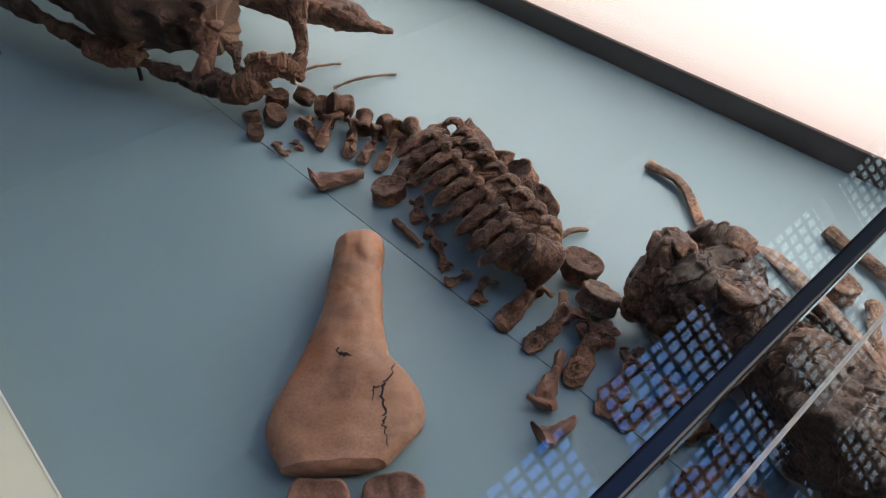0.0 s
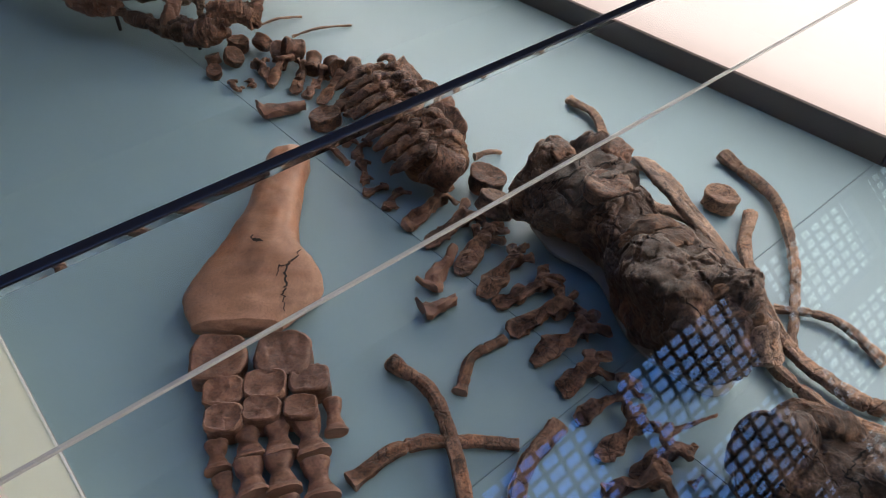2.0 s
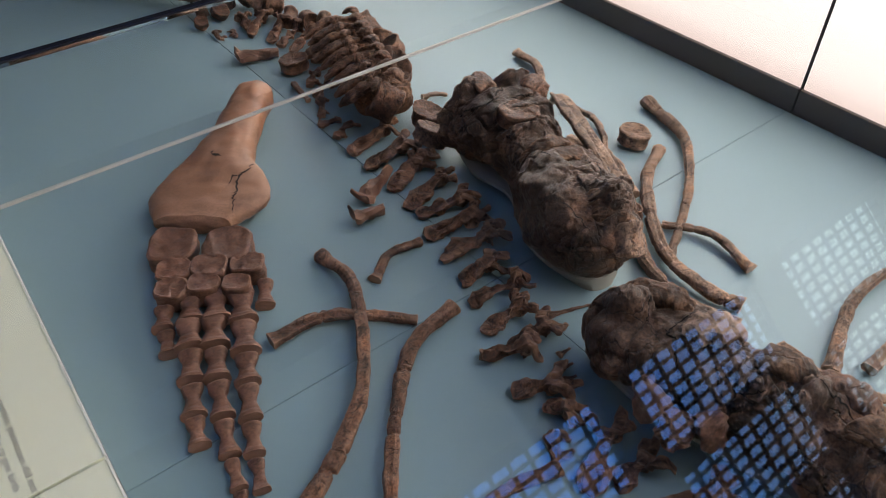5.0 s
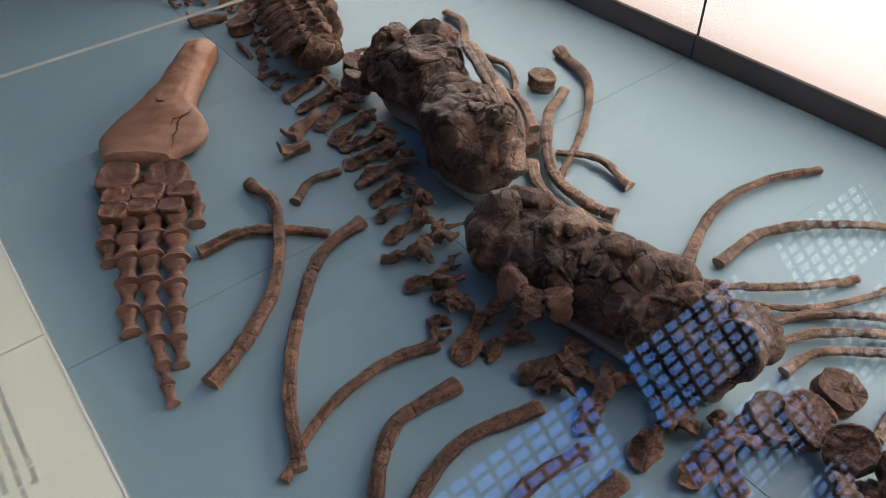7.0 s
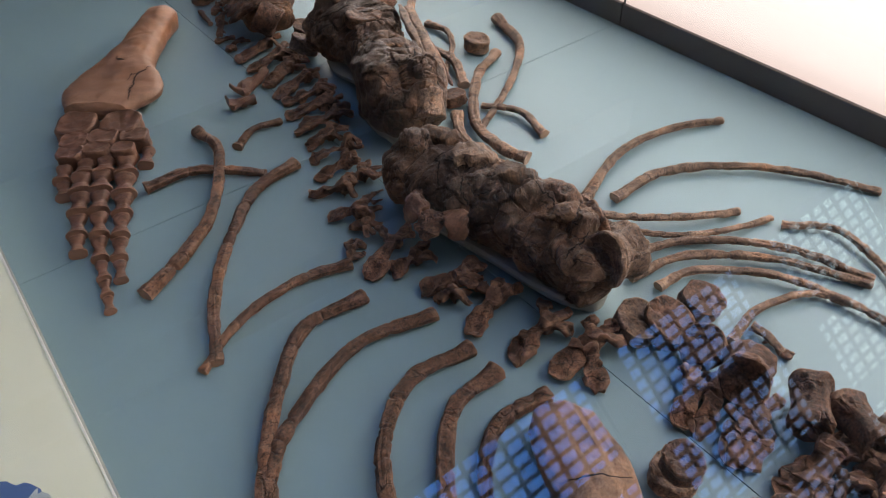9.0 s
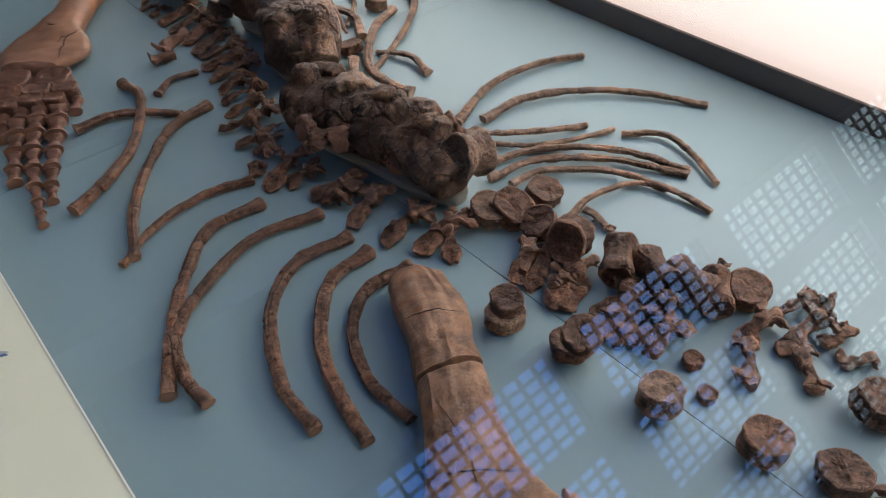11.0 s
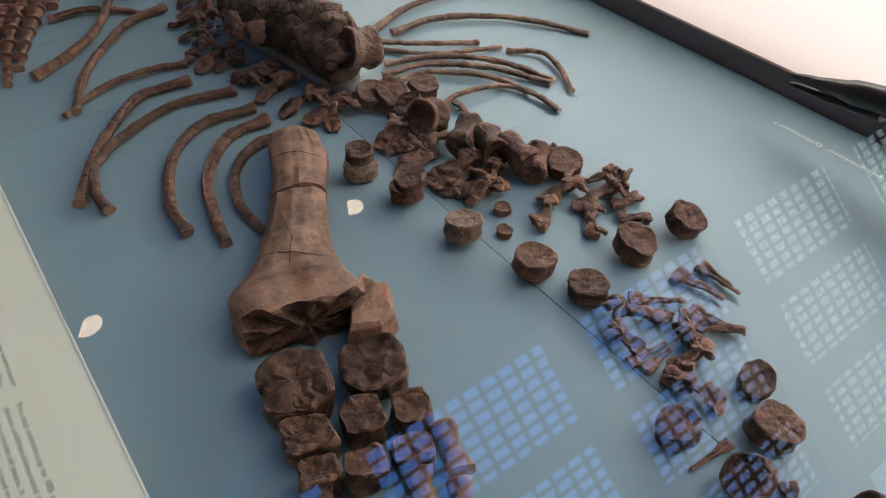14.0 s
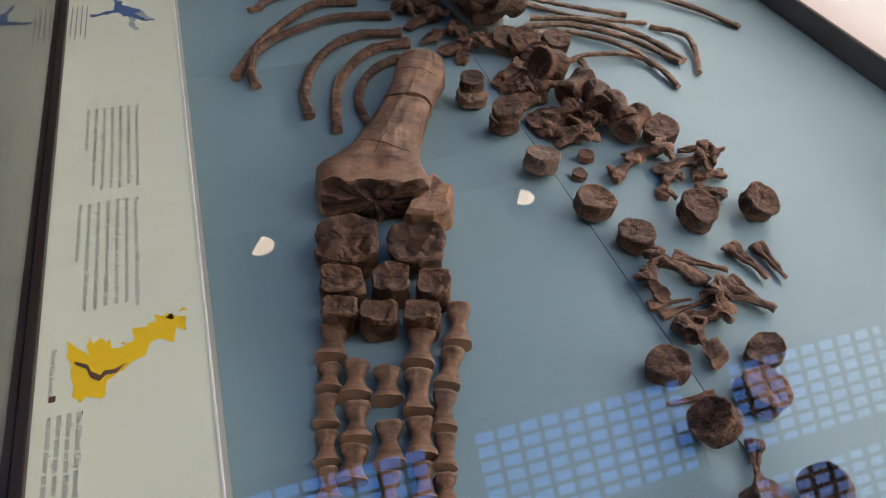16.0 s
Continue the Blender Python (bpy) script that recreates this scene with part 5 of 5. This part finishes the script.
for i in range(9):
    u = i / 8
    x, y = -0.566 + 0.212 * u, 0.540 - 0.070 * u
    splinter(blk, [(x + 0.010, y + 0.012, 0.052 + 0.016 * u), (x - 0.002, y - 0.018, 0.048 + 0.012 * u), (x - 0.012, y - 0.050, 0.030 + 0.010 * u)], 0.0098, 60 + i, BROWN, 0.5)
    splinter(blk, [(x + 0.004, y + 0.012, 0.058 + 0.016 * u), (x + 0.018, y + 0.020, 0.066 + 0.014 * u), (x + 0.030, y + 0.022, 0.058 + 0.014 * u)], 0.0065, 160 + i, BROWN, 0.6)
    splinter(blk, [(x + 0.012, y - 0.006, 0.054 + 0.016 * u), (x + 0.020, y - 0.012, 0.062 + 0.014 * u), (x + 0.026, y - 0.020, 0.056 + 0.014 * u)], 0.0050, 180 + i, BROWN, 0.7)

blk = nodule([(-0.245, 0.546, 0.067, 0.076), (-0.185, 0.539, 0.068, 0.085), (-0.115, 0.530, 0.042, 0.080), (-0.01, 0.492, 0.059, 0.088), (0.060, 0.476, 0.043, 0.072)], 42, 0.0075, DARK,
             [(-0.150, 0.532, 0.079, 0.026, 0.018, 8, 200, BROWN), (0.050, 0.487, 0.030, 0.028, 0.035, 50, -10, PALE)],
             "body_block", "large dark cracked block of fused vertebrae on pale cradle", True,
             [(0.10, 1.2, 0.035, 0.22, 1.6), (0.13, 2.1, 0.04, 0.25, 1.7), (0.12, 1.62, 0.05, 0.12, -1.4), (0.40, 1.7, 0.025, 0.9, -1.2), (0.47, 1.5, 0.03, 0.6, 0.9), (0.68, 1.0, 0.09, 0.5, 1.1), (0.66, 1.7, 0.04, 0.2, -0.9), (0.84, 1.9, 0.05, 0.35, 1.3)])
splinter(blk, [(-0.240, 0.520, 0.084), (-0.226, 0.535, 0.094), (-0.222, 0.552, 0.088)], 0.017, 73, BROWN)
splinter(blk, [(-0.205, 0.578, 0.080), (-0.190, 0.590, 0.088), (-0.172, 0.588, 0.082)], 0.018, 74, BROWN)
splinter(blk, [(0.000, 0.505, 0.090), (0.025, 0.494, 0.088), (0.045, 0.474, 0.074)], 0.022, 75, CRUST)
splinter(blk, [(-0.072, 0.545, 0.086), (-0.082, 0.515, 0.096), (-0.090, 0.480, 0.082)], 0.011, 76, CRUST, 0.5)
splinter(blk, [(-0.045, 0.535, 0.090), (-0.058, 0.505, 0.098), (-0.072, 0.470, 0.084)], 0.012, 77, CRUST, 0.5)
splinter(blk, [(-0.225, 0.660, 0.020), (-0.165, 0.618, 0.074), (-0.09, 0.582, 0.080), (0.00, 0.548, 0.066), (0.04, 0.525, 0.06)], 0.0075, 71, PALE)
splinter(blk, [(-0.175, 0.610, 0.080), (-0.10, 0.570, 0.092), (-0.02, 0.540, 0.084)], 0.0055, 72, PALE)
splinter(blk, [(-0.150, 0.622, 0.060), (-0.08, 0.590, 0.062), (0.01, 0.560, 0.048)], 0.0060, 78, BROWN)

blk = nodule([(0.088, 0.409, 0.042, 0.060), (0.17, 0.426, 0.050, 0.072), (0.26, 0.442, 0.045, 0.072), (0.34, 0.450, 0.046, 0.070), (0.390, 0.453, 0.038, 0.060)], 43, 0.0075, DARK,
             [(0.376, 0.470, 0.026, 0.030, 0.05, 72, -15, PALE), (0.335, 0.468, 0.036, 0.026, 0.045, 70, -15, BROWN)],
             "back_block", "long dark block of fused back vertebrae with splintered bone", True,
             [(0.1, 1.7, 0.05, 0.35, 1.2), (0.3, 1.9, 0.05, 0.3, 1.3), (0.45, 1.3, 0.06, 0.4, 0.8), (0.55, 1.9, 0.05, 0.35, 1.3), (0.75, 1.8, 0.05, 0.3, 1.3), (0.65, 0.9, 0.05, 0.3, -1.0)])
splinter(blk, [(0.100, 0.430, 0.070), (0.130, 0.444, 0.080), (0.160, 0.456, 0.078)], 0.014, 85, CRUST)
splinter(blk, [(0.172, 0.425, 0.086), (0.190, 0.445, 0.090), (0.200, 0.470, 0.078)], 0.017, 86, PALE, 0.5)
splinter(blk, [(0.225, 0.445, 0.086), (0.250, 0.455, 0.090), (0.275, 0.466, 0.080)], 0.015, 88, CRUST)
splinter(blk, [(0.262, 0.470, 0.076), (0.290, 0.475, 0.084), (0.320, 0.480, 0.076)], 0.013, 87, BROWN)
splinter(blk, [(0.310, 0.440, 0.084), (0.330, 0.462, 0.088), (0.338, 0.488, 0.074)], 0.013, 89, CRUST, 0.5)
# a broken star of thin plates on the near side
for i, (x, y, dx, dy, r) in enumerate(((0.186, 0.386, -0.016, -0.002, 0.015), (0.196, 0.378, -0.002, -0.020, 0.015), (0.214, 0.378, 0.010, -0.022, 0.014), (0.226, 0.388, 0.020, -0.008, 0.013), (0.196, 0.392, -0.004, 0.012, 0.014), (0.220, 0.398, 0.014, 0.012, 0.012))):
    splinter(blk, [(x, y, 0.060), (x + dx * 0.6, y + dy * 0.6, 0.060 + 0.006 * (i % 2)), (x + dx * 1.3, y + dy * 1.3, 0.046)], r, 80 + i, TOE if i % 2 else BROWN, 0.35)

# the skull, held over the panel on thin rods
skull = tagged(new("skull"), "long dark brown fossil reptile skull raised on thin rods", "fossil skull")


def skull_part(name, pts, radii, seed, mat=None, amp=0.004, power=2.4, segs=36):
    n = 60
    sh = Shell()
    path = spline(pts, n)
    rr = [(lerp([(i / (len(radii) - 1), r[0]) for i, r in enumerate(radii)], k / (n - 1)), lerp([(i / (len(radii) - 1), r[1]) for i, r in enumerate(radii)], k / (n - 1))) for k in range(n)]
    sh.tube(path, rr, segs, power=power)
    sh.noise(amp, 22, seed)
    sh.fracture(amp * 1.0, (26, 60, 140), seed)
    ob = new(name, mesh_from(name, sh.v, sh.f, mat or BROWN))
    ob.parent = skull
    return ob


skull_part("cranium", [(-1.75, 0.30, 0.15), (-1.45, 0.35, 0.145), (-1.2, 0.385, 0.122), (-1.02, 0.415, 0.108), (-0.89, 0.440, 0.095)], [(0.02, 0.02), (0.055, 0.035), (0.09, 0.052), (0.095, 0.058), (0.045, 0.04)], 201, DARK, 0.007)
skull_part("cranium_crest", [(-1.5, 0.40, 0.175), (-1.2, 0.46, 0.17), (-1.0, 0.50, 0.15), (-0.93, 0.51, 0.12)], [(0.02, 0.02), (0.045, 0.03), (0.05, 0.035), (0.025, 0.022)], 211, DARK, 0.008)
skull_part("mandible", [(-1.5, 0.24, 0.10), (-1.25, 0.262, 0.082), (-1.10, 0.295, 0.070), (-1.02, 0.318, 0.056)], [(0.016, 0.014), (0.015, 0.013), (0.009, 0.009), (0.012, 0.011)], 202, DARK)
skull_part("mandible_end", [(-1.035, 0.312, 0.058), (-0.995, 0.335, 0.050), (-0.955, 0.352, 0.052)], [(0.016, 0.014), (0.022, 0.018), (0.012, 0.010)], 212, TOE)
skull_part("jaw_bar", [(-0.965, 0.348, 0.050), (-0.915, 0.372, 0.042), (-0.875, 0.392, 0.040)], [(0.010, 0.008), (0.012, 0.009), (0.016, 0.013)], 203, DARK)
skull_part("jaw_joint", [(-0.88, 0.388, 0.040), (-0.855, 0.400, 0.042), (-0.835, 0.408, 0.046)], [(0.014, 0.012), (0.020, 0.018), (0.014, 0.012)], 213, DARK)
skull_part("jaw_joint", [(-0.835, 0.405, 0.040), (-0.810, 0.428, 0.048), (-0.795, 0.452, 0.056)], [(0.016, 0.014), (0.026, 0.022), (0.016, 0.014)], 214)
skull_part("quadrate", [(-0.872, 0.395, 0.045), (-0.868, 0.405, 0.075), (-0.885, 0.425, 0.11)], [(0.014, 0.012), (0.013, 0.011), (0.022, 0.018)], 204, TOE)
skull_part("quadrate", [(-0.785, 0.480, 0.055), (-0.790, 0.505, 0.085), (-0.825, 0.525, 0.15)], [(0.018, 0.015), (0.010, 0.010), (0.013, 0.012)], 205)
skull_part("arch_bone", [(-0.825, 0.445, 0.060), (-0.800, 0.470, 0.066), (-0.785, 0.490, 0.062)], [(0.026, 0.02), (0.018, 0.016), (0.022, 0.018)], 206)
skull_part("arch_bone", [(-0.985, 0.335, 0.056), (-0.955, 0.360, 0.082), (-0.950, 0.392, 0.11)], [(0.008, 0.008), (0.006, 0.006), (0.010, 0.009)], 207, PALE)
skull_part("pale_process", [(-0.865, 0.445, 0.085), (-0.850, 0.440, 0.070), (-0.838, 0.432, 0.060)], [(0.012, 0.010), (0.008, 0.007), (0.004, 0.004)], 215, PALE)
skull_part("wing_bone", [(-1.10, 0.50, 0.13), (-0.95, 0.565, 0.10), (-0.85, 0.615, 0.078), (-0.775, 0.652, 0.066)], [(0.035, 0.035), (0.046, 0.032), (0.026, 0.020), (0.005, 0.004)], 208, BROWN, 0.0035)
for x, y, z in ((-1.21, 0.234, 0.09), (-0.857, 0.427, 0.045), (-1.0, 0.36, 0.06), (-1.5, 0.30, 0.10)):
    b = bmesh.new()
    bmesh.ops.create_cone(b, cap_ends=True, segments=12, radius1=0.003, radius2=0.003, depth=z, matrix=Matrix.Translation((x, y, z / 2 + 0.0005)))
    part("rod", b, STEEL, skull, "thin black support rod")


def sculpture():
    """Black sculpture of a swimming sea reptile: long jaws, thick body, flippers; on a rod."""
    sh = Shell()
    up = Vector((0, 0, 1))
    n = 40
    path = spline([(0.795, 0.850, 0.080), (0.86, 0.842, 0.094), (0.92, 0.836, 0.108), (0.99, 0.826, 0.112), (1.08, 0.81, 0.108), (1.25, 0.79, 0.112), (1.42, 0.785, 0.115), (1.6, 0.79, 0.12)], n)
    r = [(0, 0.004), (0.06, 0.006), (0.13, 0.0105), (0.19, 0.0155), (0.25, 0.0165), (0.34, 0.020), (0.45, 0.021), (0.6, 0.024), (0.75, 0.022), (0.88, 0.012), (1, 0.004)]
    sh.tube(path, [(lerp(r, i / (n - 1)) * 0.95, lerp(r, i / (n - 1))) for i in range(n)], 24)
    jaw = spline([(0.797, 0.850, 0.069), (0.86, 0.842, 0.079), (0.92, 0.836, 0.092)], 12)
    sh.tube(jaw, [(0.004 + 0.009 * i / 11, 0.003 + 0.005 * i / 11) for i in range(12)], 12)
    for s in (-1, 1):
        p = spline([(1.06, 0.805 + 0.02 * s, 0.100), (1.065, 0.80 + 0.045 * s, 0.065), (1.088, 0.80 + 0.058 * s, 0.022)], 12)
        sh.tube(p, [(0.013 - 0.006 * (i / 11) ** 2, 0.006 - 0.003 * i / 11) for i in range(12)], 12, up=Vector((0, 1, 0)))
        p = spline([(1.36, 0.78 + 0.03 * s, 0.10), (1.42, 0.78 + 0.09 * s, 0.07), (1.5, 0.78 + 0.12 * s, 0.05)], 12)
        sh.tube(p, [(0.022 - 0.014 * (i / 11) ** 2, 0.007 - 0.004 * i / 11) for i in range(12)], 12)
    rod = [Vector((1.105, 0.745, 0.001)), Vector((1.10, 0.76, 0.05)), Vector((1.10, 0.78, 0.10))]
    sh.tube(rod, [(0.004, 0.004)] * 3, 10, up=Vector((0, 1, 0)))
    sh.noise(0.0014, 30, 5)
    sh.rest()
    return sh.thing("reptile_sculpture", MODEL, "glossy black sculpture of a long-jawed sea reptile on a rod", "sculpture")


sculpture()
